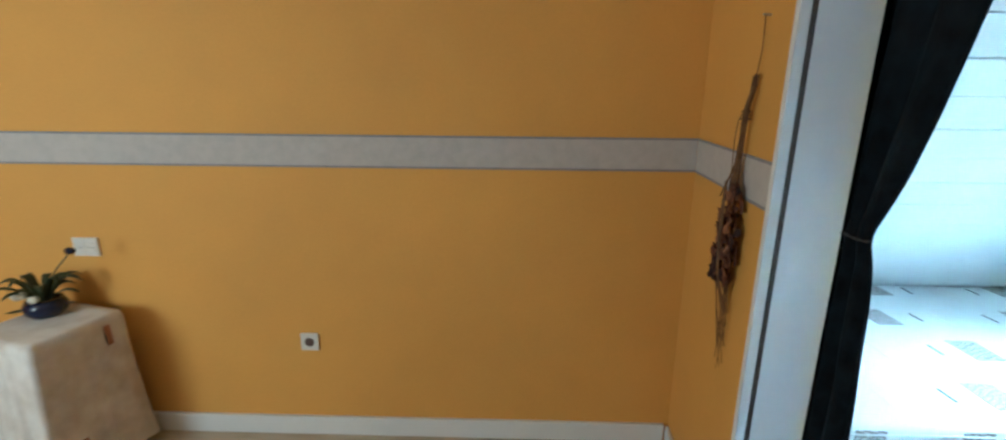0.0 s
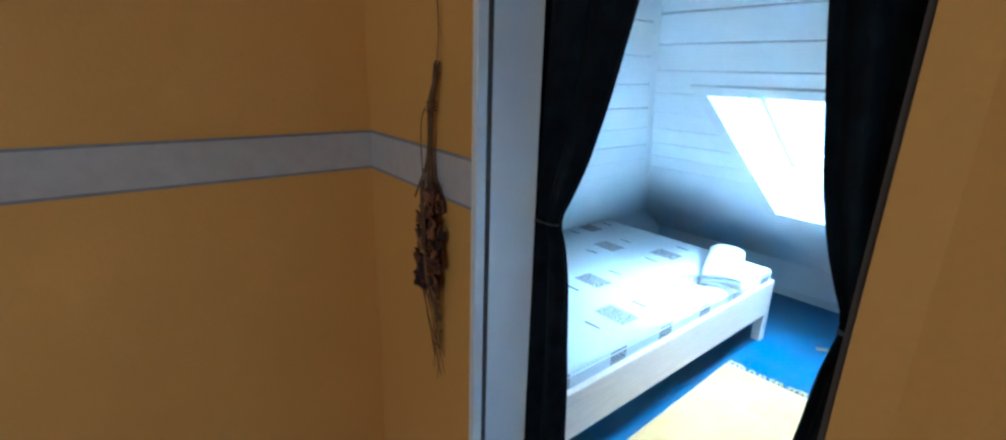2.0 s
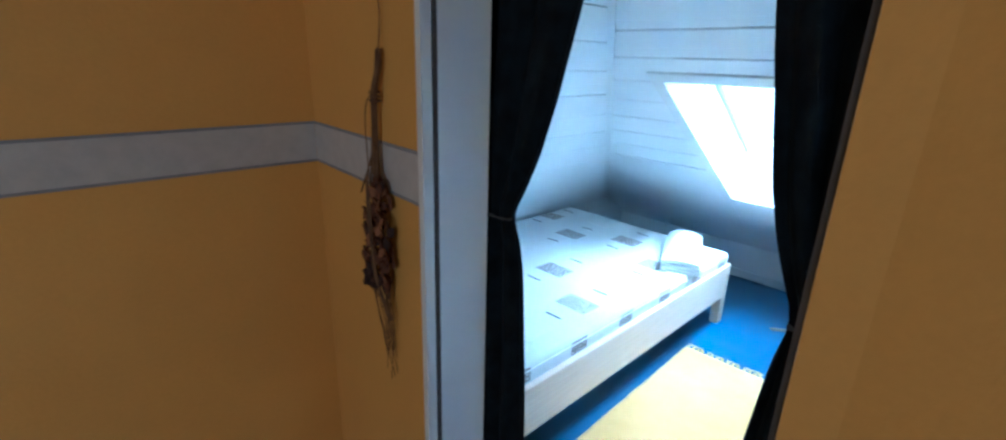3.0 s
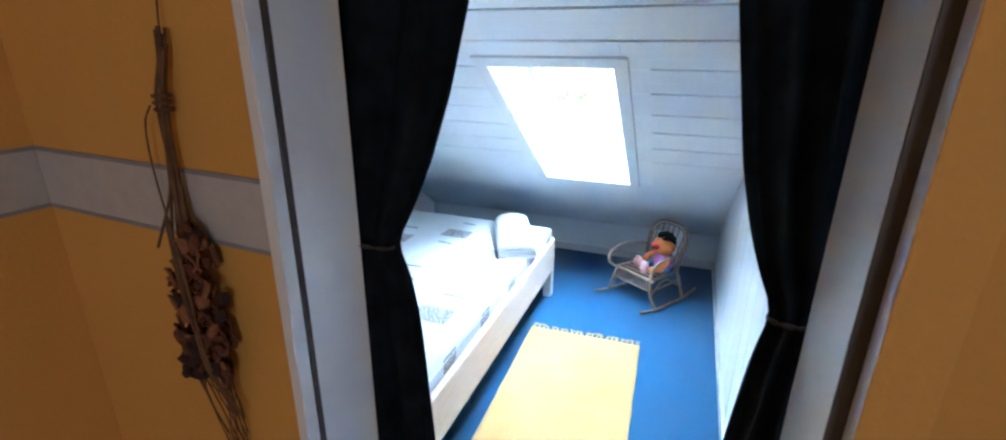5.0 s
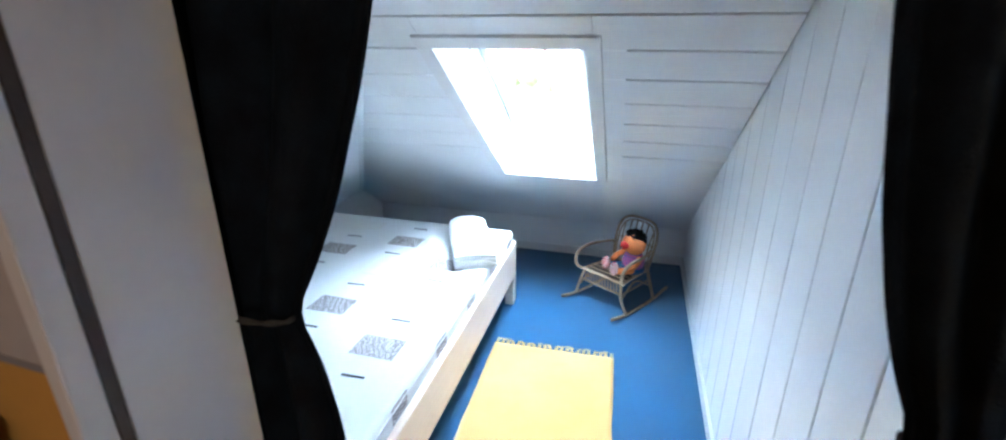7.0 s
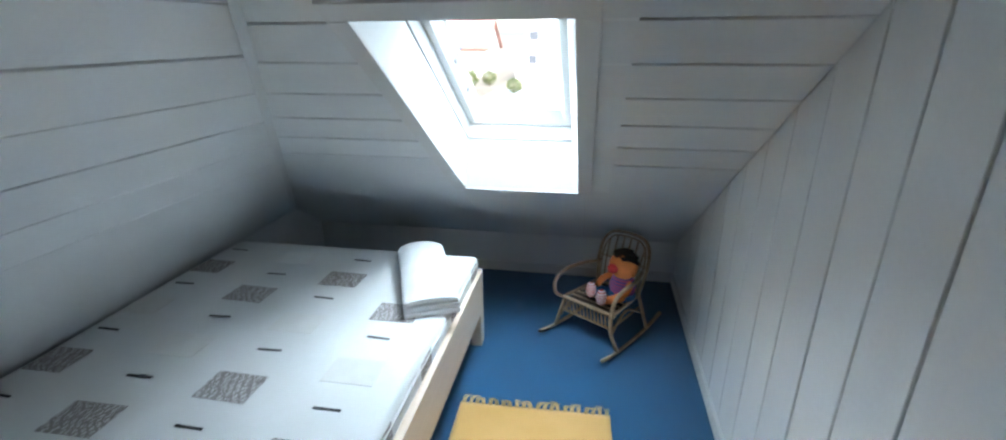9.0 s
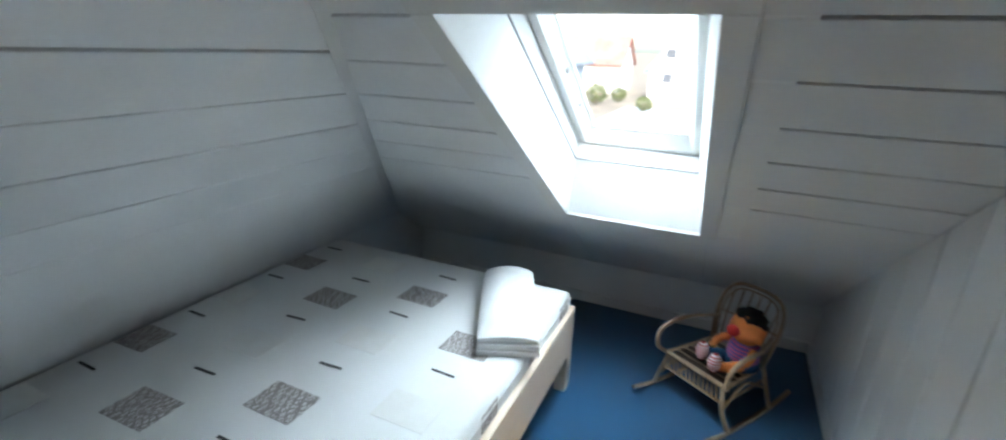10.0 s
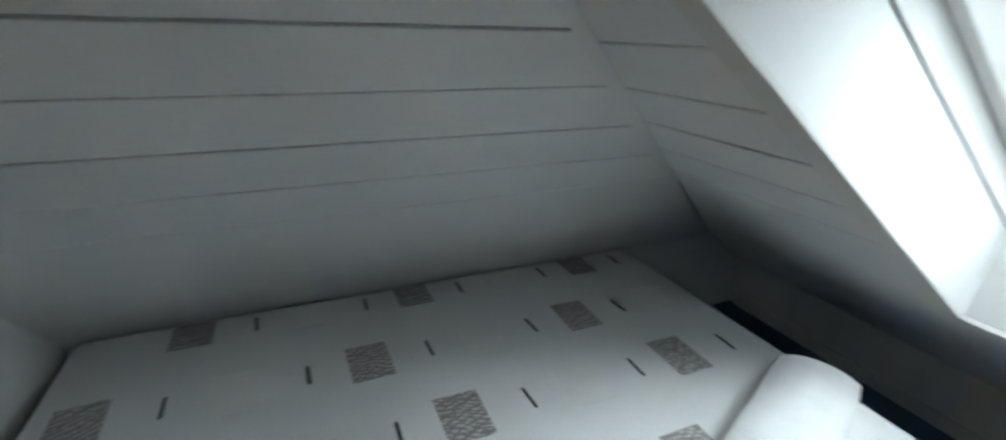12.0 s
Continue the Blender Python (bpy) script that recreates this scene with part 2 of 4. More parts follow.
def under_roof(ob, depth=0.1):
    """Cut an object off at the roof, so that nothing stands out above it."""
    m = ob.matrix_basis.inverted() @ ROOF
    b = bmesh.new()
    b.from_mesh(ob.data)
    geom = list(b.verts) + list(b.edges) + list(b.faces)
    cut = bmesh.ops.bisect_plane(b, geom=geom, plane_co=m @ Vector((0, 0, depth)), plane_no=(m.to_3x3() @ Vector((0, 0, 1))).normalized(), clear_outer=True)
    bmesh.ops.holes_fill(b, edges=[e for e in cut["geom_cut"] if isinstance(e, bmesh.types.BMEdge)], sides=0)
    b.to_mesh(ob.data)
    b.free()


# ---- structure: landing ----
structure("floor_landing", boxed((-2.8, -2.4, -0.12), (0.98, 1.6, -0.002)), HALL_FLOOR, "pale wood laminate floor of the landing", "floor")
structure("wall_landing_north", boxed((-2.8, 1.49, -0.1), (0.963, 1.60, 2.45)), OCHRE, "ochre yellow painted wall with a grey border", "wall")
bm = bmesh.new()
box(bm, (0.0, JL + 0.012, -0.1), (0.075, 0.02, 2.45), DOOR)
box(bm, (0.0, JR - 0.012, 2.06), (0.075, JL + 0.012, 2.45), DOOR)
structure("wall_landing_east", bm, OCHRE, "ochre yellow wall beside the curtained doorway", "wall")
turn_at = DOOR @ Vector((0.0, -1.475, 0))
corner = [(DOOR @ Vector((x, y, 0))).xy for x, y in ((0.075, -1.434), (0.0013, -1.434), (0.0013, JR - 0.0008), (0.0, JR - 0.0008))]
structure("wall_landing_corner", prism(bmesh.new(), corner + [turn_at.xy, (0.76, -0.33), (0.77, -2.4), (1.0, -2.4), (0.96, -0.12)], -0.1, 2.45),
          OCHRE, "ochre yellow wall corner beside the doorway", "wall")
structure("wall_landing_south", boxed((-2.65, -2.4, -0.1), (0.77, -2.28, 2.45)), OCHRE, "ochre yellow painted wall", "wall")
bm = bmesh.new()
for y0, y1, z0, z1 in ((-2.4, -1.5, -0.1, 2.45), (-0.5, 1.49, -0.1, 2.45), (-1.5, -0.5, -0.1, 0.9), (-1.5, -0.5, 1.9, 2.45)):
    box(bm, (-2.8, y0, z0), (-2.65, y1, z1))
structure("wall_landing_west", bm, OCHRE, "ochre yellow wall with a window opening", "wall")
structure("ceiling_landing", boxed((-2.8, -2.4, 2.45), (1.0, 1.6, 2.55)), WHITE, "white ceiling of the landing", "ceiling")

# grey wallpaper border with two darker edge lines, on both walls of the corner
def border(name, m, length):
    b0 = structure(name, boxed((0, -0.002, 1.191), (length, 0.0, 1.317), m), BORDER, "grey wallpaper border strip on the ochre wall", "wall border")
    for z in (1.191, 1.309):
        part("edge_line", boxed((0, -0.003, z), (length, -0.0005, z + 0.008), m), BORDER_EDGE, b0)


border("border_north", pose(-2.64, 1.49, 0), 3.588)
border("border_east", DOOR @ pose(0, JL + 0.023, 0, 0, 0, 90) @ Matrix.Diagonal((1, -1, 1, 1)), 0.0 - JL - 0.025)
structure("baseboard_landing_north", boxed((-2.64, 1.472, 0.0), (0.93, 1.49, 0.088), bevel=0.004), GLOSS, "white painted skirting board", "baseboard")
structure("baseboard_landing_east", boxed((-0.016, JL + 0.024, 0.0), (0.0, -0.02, 0.088), DOOR, bevel=0.004), GLOSS, "white painted skirting board", "baseboard")

# door frame: casing, rebate with dark strip, lining
door = tagged(new("door_1"), "white painted door frame with a dark strip, no door", "door frame", "", "structure")
part("casing", boxed((-0.008, JL, 0.0), (0.020, JL + 0.022, 2.10), DOOR, bevel=0.003), GLOSS, door)
part("casing", boxed((-0.008, JR - 0.012, 2.05), (0.020, JL - 0.001, 2.10), DOOR, bevel=0.003), GLOSS, door)
part("casing", boxed((0.0015, JR - 0.0145, 0.0), (0.031, JR, 2.05), DOOR, bevel=0.001), GLOSS, door)
part("lining", boxed((0.0325, JL, 0.0), (0.176, JL + 0.012, 2.06), DOOR, bevel=0.002), GLOSS, door)
part("lining", prism(bmesh.new(), [(0.0355, -1.402), (0.165, -1.389), (0.165, -1.432), (0.0355, -1.432)], 0.0, 2.05, DOOR), GLOSS, door)
part("rebate_strip", boxed((0.0205, JL - 0.001, 0.0), (0.032, JL + 0.010, 2.06), DOOR), DARK_STRIP, door, "dark strip along the door rebate")
part("rebate_strip", boxed((0.0315, JR - 0.010, 0.0), (0.035, JR + 0.0155, 2.05), DOOR), DARK_STRIP, door, "dark strip along the door rebate")
part("lining", boxed((0.021, JR, 2.05), (0.17, JL, 2.062), DOOR, bevel=0.002), GLOSS, door)

# ---- structure: bedroom ----
structure("floor_bedroom", boxed((0.98, -0.2, -0.12), (4.2, 2.5, 0.0)), CARPET, "blue short-pile carpet", "carpet")
bm = bmesh.new()
box(bm, (0.075, JL + 0.012, -0.1), (0.16, 0.95, 2.6), DOOR)
box(bm, (0.075, JR - 0.016, 2.062), (0.16, JL + 0.012, 2.6), DOOR)
box(bm, (0.075, JR - 0.2, -0.1), (0.16, JR - 0.016, 2.6), DOOR)
structure("wall_west", bm, WHITE, "white wall round the curtained doorway", "wall")
structure("wall_east", boxed((3.985, -0.2, -0.1), (4.15, 2.5, 0.268)), WHITE, "low white knee wall under the roof slope", "wall")
structure("wall_north_knee", boxed((1.0, 2.262, -0.1), (4.1, 2.39, 0.5)), WHITE, "low white knee wall behind the bed", "wall")
wall_s = structure("wall_south", boxed((1.12, -0.16, -0.1), (4.1, -0.026, 2.5)), GROOVE_GREY, "white boarded wall with upright boards", "wall")
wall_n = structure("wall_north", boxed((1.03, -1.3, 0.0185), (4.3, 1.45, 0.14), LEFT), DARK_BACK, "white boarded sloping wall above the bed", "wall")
under_roof(wall_s)
under_roof(wall_n)
structure("baseboard_south", boxed((1.15, -0.0115, 0.0), (3.985, 0.002, 0.06), bevel=0.003), GLOSS, "white skirting board", "baseboard")
structure("baseboard_east", boxed((3.972, 0.003, 0.0), (3.985, 2.22, 0.06), bevel=0.003), GLOSS, "white skirting board", "baseboard")


def board_bm(length, width, thick, chamfer=0.003):
    """A board along x, its chamfered face at z = 0, its back at z = thick."""
    b = bmesh.new()
    section = [(0, thick), (0, chamfer), (chamfer, 0), (width - chamfer, 0), (width, chamfer), (width, thick)]
    a = [b.verts.new((0, y, z)) for y, z in section]
    c = [b.verts.new((length, y, z)) for y, z in section]
    b.faces.new(a), b.faces.new(c)
    for i in range(6):
        j = (i + 1) % 6
        b.faces.new((a[i], a[j], c[j], c[i]))
    return b


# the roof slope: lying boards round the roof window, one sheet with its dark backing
WY0, WY1, WS = 0.56, 1.06, 1.18          # the opening: sides and length down the slope
GAP = 0.008
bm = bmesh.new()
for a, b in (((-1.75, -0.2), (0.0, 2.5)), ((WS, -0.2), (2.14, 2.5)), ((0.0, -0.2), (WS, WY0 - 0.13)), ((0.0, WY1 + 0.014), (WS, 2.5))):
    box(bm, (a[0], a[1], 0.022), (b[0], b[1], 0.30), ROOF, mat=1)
rng = random.Random(4)
for k in range(-10, 13):
    s0, s1 = 0.0215 + 0.167 * k, 0.0215 + 0.167 * (k + 1) - GAP
    if k > 5:
        break
    if k == 5:
        s1 = 2.1
    cut = s1 > 0 and s0 < WS
    spans = [(-0.007, WY0 - 0.03, s0, s1), (WY1 + 0.03, 2.4, s0, s1)] if cut else [(-0.007, 2.4, s0, s1)]
    if cut and s0 < 0:
        spans.append((WY0 - 0.029, WY1 + 0.029, s0, -0.03))
    if cut and s1 > WS + 0.01:
        spans.append((WY0 - 0.029, WY1 + 0.029, WS + 0.004, s1))
    for y0, y1, s0, s1 in spans:
        bb = board_bm(y1 - y0, s1 - s0, 0.021, 0.0015)
        lift = rng.uniform(-0.0004, 0.0004)
        bmesh.ops.transform(bb, matrix=ROOF @ Matrix(((0, 1, 0, s0), (1, 0, 0, y0), (0, 0, 1, lift), (0, 0, 0, 1))), verts=bb.verts)
        me = bpy.data.meshes.new("tmp")
        bb.to_mesh(me)
        bm.from_mesh(me)
        bb.free()
        bpy.data.meshes.remove(me)
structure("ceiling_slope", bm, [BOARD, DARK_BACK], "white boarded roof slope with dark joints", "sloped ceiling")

# roof window: lining, trim, frame, sash, pane
window = tagged(new("window_1"), "white roof window set in a deep white lining", "roof window", "", "structure")


def wedge(outline, y0, y1):
    b = bmesh.new()
    p = [b.verts.new(ROOF @ Vector((s, y0, n))) for s, n in outline]
    q = [b.verts.new(ROOF @ Vector((s, y1, n))) for s, n in outline]
    b.faces.new(p), b.faces.new(q)
    for i in range(len(p)):
        j = (i + 1) % len(p)
        b.faces.new((p[i], p[j], q[j], q[i]))
    return b


def side(outline, s0, s1):
    """A bar down the slope, over an outline across it: y, outwards."""
    return prism(bmesh.new(), outline, s0, s1, ROOF @ Matrix(((0, 0, 1, 0), (1, 0, 0, 0), (0, 1, 0, 0), (0, 0, 0, 1))))


FY0, FY1, FS = 0.595, 1.048, 1.065          # the frame's opening: sides and lower end
part("window_lining", wedge([(0.0, 0.0), (0.0, 0.30), (0.06, 0.30)], WY0 - 0.1, WY1), WHITE, window)
part("window_lining", wedge([(WS, 0.0), (WS, 0.30), (FS + 0.004, 0.30), (FS, 0.183)], WY0 - 0.1, WY1 + 0.004), WHITE, window)
part("window_lining", side([(WY1, 0.0), (FY1, 0.183), (FY1 + 0.003, 0.30), (WY1 + 0.0135, 0.30), (WY1 + 0.0135, 0.0)], 0.0, WS), WHITE, window)
part("window_lining", side([(WY0, 0.0), (FY0, 0.183), (FY0 - 0.003, 0.30), (WY0 - 0.13, 0.30), (WY0 - 0.13, 0.0)], 0.0, WS), WHITE, window)
for a, b in (((-0.06, WY0 - 0.055), (0.0, WY1 + 0.055)), ((0.0, WY0 - 0.055), (WS, WY0)), ((0.0, WY1), (WS, WY1 + 0.055)), ((WS, WY0 - 0.055), (WS + 0.02, WY1 + 0.055))):
    part("window_trim", boxed((a[0], a[1], -0.011), (b[0], b[1], 0.002), ROOF, bevel=0.003), GLOSS, window)


# frame flush with the lining, then the sash with its splayed inner faces, and the pane far out
part("window_frame", boxed((FS - 0.002, FY0, 0.1865), (FS + 0.03, FY1, 0.30), ROOF, bevel=0.001), GLOSS, window)
part("window_frame", boxed((0.05, FY0, 0.1865), (0.142, FY1, 0.30), ROOF, bevel=0.003), GLOSS, window)
part("window_frame", boxed((0.05, FY1 - 0.002, 0.1865), (FS + 0.03, FY1 + 0.03, 0.30), ROOF, bevel=0.001), GLOSS, window)
part("window_frame", boxed((0.05, FY0 - 0.03, 0.1865), (FS + 0.03, FY0 + 0.002, 0.30), ROOF, bevel=0.001), GLOSS, window)
part("seam", boxed((FS - 0.0035, FY0, 0.1825), (FS + 0.01, FY1, 0.186), ROOF), GROOVE_GREY, window, "grey strip along the seam")
part("seam", boxed((0.05, FY1 - 0.0035, 0.1825), (FS - 0.004, FY1 + 0.008, 0.186), ROOF), GROOVE_GREY, window, "grey strip along the seam")
# dark strips added behind the gap round the sash, in place of its shade
part("gap_strip", boxed((FS - 0.012, FY0 + 0.002, 0.262), (FS - 0.0025, FY1 - 0.0025, 0.268), ROOF), DARK_STRIP, window, "dark strip in the gap round the sash")
part("gap_strip", boxed((0.145, FY1 - 0.012, 0.262), (FS - 0.0125, FY1 - 0.0025, 0.268), ROOF), DARK_STRIP, window, "dark strip in the gap round the sash")
part("gap_strip", boxed((0.145, FY0 + 0.0025, 0.262), (FS - 0.0125, FY0 + 0.012, 0.268), ROOF), DARK_STRIP, window, "dark strip in the gap round the sash")
part("sash", wedge([(FS - 0.006, 0.25), (1.045, 0.25), (1.0, 0.295), (1.0, 0.31), (FS - 0.006, 0.31)], FY0 + 0.006, FY1 - 0.006), GLOSS, window)
part("sash", wedge([(0.146, 0.25), (0.29, 0.25), (0.315, 0.295), (0.315, 0.31), (0.146, 0.31)], FY0 + 0.006, FY1 - 0.006), GLOSS, window)
part("sash", side([(FY1 - 0.006, 0.251), (1.017, 0.251), (0.993, 0.295), (0.993, 0.31), (FY1 - 0.006, 0.31)], 0.146, FS - 0.006), GLOSS, window)
part("sash", side([(FY0 + 0.006, 0.251), (0.628, 0.251), (0.650, 0.295), (0.650, 0.31), (FY0 + 0.006, 0.31)], 0.146, FS - 0.006), GLOSS, window)
pane = part("pane", boxed((0.31, 0.645, 0.297), (1.005, 0.998, 0.302), ROOF), GLASS, window, "clear window pane")
pane.visible_shadow = False
part("bead", boxed((0.990, 0.652, 0.289), (0.996, 0.990, 0.2965), ROOF), STEEL, window, "grey glazing bead")
part("bead", boxed((0.317, 0.984, 0.290), (0.989, 0.990, 0.2965), ROOF), PLASTIC, window, "pale glazing bead")
for s in (0.60, 0.80):
    part("blind_clip", boxed((s, 0.998, 0.272), (s + 0.022, 1.006, 0.284), ROOF, bevel=0.002), STEEL, window, "small grey clip")
part("window_handle", boxed((0.235, 0.775, 0.234), (0.272, 0.815, 0.2505), ROOF, bevel=0.005), STEEL, window, "grey latch handle")

# landing window, behind the walker
hall_window = tagged(new("window_2"), "white casement window frame of the landing", "window", "", "structure")
for y0, y1, z0, z1 in ((-1.5, -1.45, 0.9, 1.9), (-0.55, -0.5, 0.9, 1.9), (-1.45, -0.55, 0.9, 0.95), (-1.45, -0.55, 1.85, 1.9)):
    part("window_frame", boxed((-2.75, y0, z0), (-2.69, y1, z1), bevel=0.004), GLOSS, hall_window)

# unseen panel added to shut out the sky; only the lamp lights the landing
part("closing_panel", boxed((-2.80, -1.5, 0.9), (-2.76, -0.5, 1.9)), WHITE, hall_window, "added white panel closing the window opening")

# ---- bed ----
def make_bed():
    bed = thing("bed", "low pale wooden single bed frame under the slope", "bed", pose(0, 0, 0, 0, 0, 0.5))
    x0, x1, y0, y1 = 1.175, 3.219, 0.955, 2.234
    part("side_rail", boxed((x0 + 0.019, y0, 0.175), (x1 - 0.0185, y0 + 0.028, 0.382), bevel=0.004), BIRCH, bed)
    part("side_rail", boxed((x0 + 0.019, y1 - 0.012, 0.175), (x1 - 0.0185, y1, 0.382), bevel=0.004), BIRCH, bed)
    for xa in (x0, x1 - 0.018):
        part("end_board", boxed((xa, y0 + 0.002, 0.175), (xa + 0.018, y1 - 0.002, 0.384), bevel=0.004), BIRCH, bed)
    for xa in (x0 + 0.001, x1 - 0.066):
        for ya in (y0 + 0.001, y1 - 0.051):
            part("leg", boxed((xa, ya, 0.0), (xa + 0.065, ya + 0.05, 0.1755), bevel=0.003), BIRCH, bed)
    for k in range(13):
        xa = x0 + 0.08 + k * 0.145
        part("slat", boxed((xa, y0 + 0.03, 0.255), (xa + 0.07, y1 - 0.03, 0.27)), BIRCH, bed)
    return bed


make_bed()
MX0, MX1, MY0, MY1, MZ = 1.195, 3.2, 1.0, 2.236, 0.455


def make_mattress():
    mt = thing("mattress", "white mattress printed with grey scribbled squares and dashes", "mattress")
    b = bmesh.new()
    box(b, (MX0, MY0, 0.27), (MX1, MY1, MZ), bevel=0.028)
    part("cover", b, TICKING, mt, soft=True)
    part("piping", tubed([(MX0 + 0.02, MY0 - 0.001, MZ - 0.025), (MX1 - 0.02, MY0 - 0.001, MZ - 0.025)], 0.0035, 6), TICKING, mt)

    def patch(name, cx, cy, w, h, mat, label, tilt=0.0):
        q = bmesh.new()
        box(q, (-w / 2, -h / 2, 0.0), (w / 2, h / 2, 0.0012))
        ob = part(name, q, mat, mt, label)
        ob.matrix_basis = pose(cx, cy, MZ + 0.0004, 0, 0, tilt)
        return ob
    for x in (1.42, 1.76, 2.1, 2.44, 2.78, 3.1):
        q = bmesh.new()
        box(q, (-0.05, -0.03, 0.0), (0.05, 0.03, 0.0012))
        ob = part("printed_square", q, PATCH, mt, "grey scribbled printed square")
        ob.matrix_basis = pose(x, MY0 - 0.0002, 0.415, 90, 0, 0)
    rr = random.Random(2)
    for cy, first, dark_first in ((1.185, 1.282, True), (1.508, 1.502, True), (1.815, 1.314, True), (2.143, 1.518, True)):
        k = 0
        x = first
        while x < MX1 - 0.06:
            dark = (k % 2 == 0) == dark_first
            width = 0.118
            if x - width / 2 > MX0 + 0.02:
                name, mat = ("printed_square", PATCH) if dark else ("beige_square", STAIN)
                patch(name, x + rr.uniform(-0.006, 0.006), cy, width, 0.165 if cy < 2 else 0.135, mat, "grey scribbled printed square" if dark else "faint beige printed square", rr.uniform(-2, 2))
            if x + 0.17 < MX1 - 0.03:
                patch("printed_dash", x + 0.18, cy, 0.0095, 0.082, INK, "black printed dash", rr.uniform(-4, 4))
            k += 1
            x += 0.3445
    return mt


make_mattress()


def make_towel():
    tw = thing("towel", "folded white towel lying on the mattress corner", "towel", pose(2.66, 1.045, MZ + 0.001, 0, 0, 24.0))
    # layers of one folded cloth, bulging towards the fold
    for k in range(3):
        b = bmesh.new()
        L, W, h = 0.53 - 0.010 * k, 0.205 - 0.003 * k, 0.020
        box(b, (0.004 * k, -W / 2, h * k), (L, W / 2, h * (k + 1) - 0.0012))
        bmesh.ops.subdivide_edges(b, edges=b.edges, cuts=7, use_grid_fill=True)
        for v in b.verts:
            e = 1 - (abs(v.co.y) / (W / 2)) ** 2.6
            v.co.z += 0.028 * e * (k + 1) / 3 * math.sin(min(1, v.co.x / L + 0.15) * 1.9) + 0.003 * noise.noise(v.co * 14 + Vector((k, 0, 0)))
            v.co.y += 0.006 * noise.noise(Vector((v.co.x * 7, k * 3.1, v.co.z * 20)))
            v.co.x += 0.005 * noise.noise(Vector((v.co.y * 12, k * 5.7, v.co.z * 30)))
            v.co.z = max(0.0, v.co.z)
        ob = part("folded_layer", b, TOWEL, tw, soft=True)
        ob.modifiers.new("round", "BEVEL").width = 0.004
        sub = ob.modifiers.new("soften", "SUBSURF")
        sub.levels = sub.render_levels = 1
    return tw


make_towel()

# ---- rug ----
def make_rug():
    rug = thing("rug", "yellow woven rug with knotted fringe on the carpet", "rug", pose(2.757, 0.681, 0.0, 0, 0, 2.2))
    L, W = 1.22, 0.6
    b = bmesh.new()
    nx, ny = 60, 30
    grid = [[b.verts.new((-L * i / nx, W * (j / ny - 0.5) + 0.004 * noise.noise(Vector((i * 0.2, j // ny, 5))),
                          0.008 + 0.0025 * noise.noise(Vector((i * 0.35, j * 0.3, 1))))) for j in range(ny + 1)] for i in range(nx + 1)]
    for i in range(nx):
        for j in range(ny):
            b.faces.new((grid[i][j], grid[i + 1][j], grid[i + 1][j + 1], grid[i][j + 1]))
    ob = part("woven_field", b, RUG, rug, soft=True)
    so = ob.modifiers.new("thick", "SOLIDIFY")
    so.thickness, so.offset = 0.007, -1
    rr = random.Random(9)
    for end, sign in ((0.0, 1), (-L, -1)):
        for k in range(22):
            y = W * ((k + 0.5) / 22 - 0.5)
            sway = rr.uniform(-0.025, 0.025)
            ln = rr.uniform(0.03, 0.055)
            q = bmesh.new()
            for s in (-0.004, 0.0, 0.004):
                tube(q, curve([(end - sign * 0.004, y + s, 0.008), (end + sign * ln * 0.4, y + s * 1.5 + sway * 0.3, 0.012 + rr.uniform(0, 0.008)),
                               (end + sign * ln, y + s * 2.5 + sway, 0.004)], 3), 0.0028, 5, 0.7)
            part("tassel", q, FRINGE, rug, soft=True)
    return rug


make_rug()

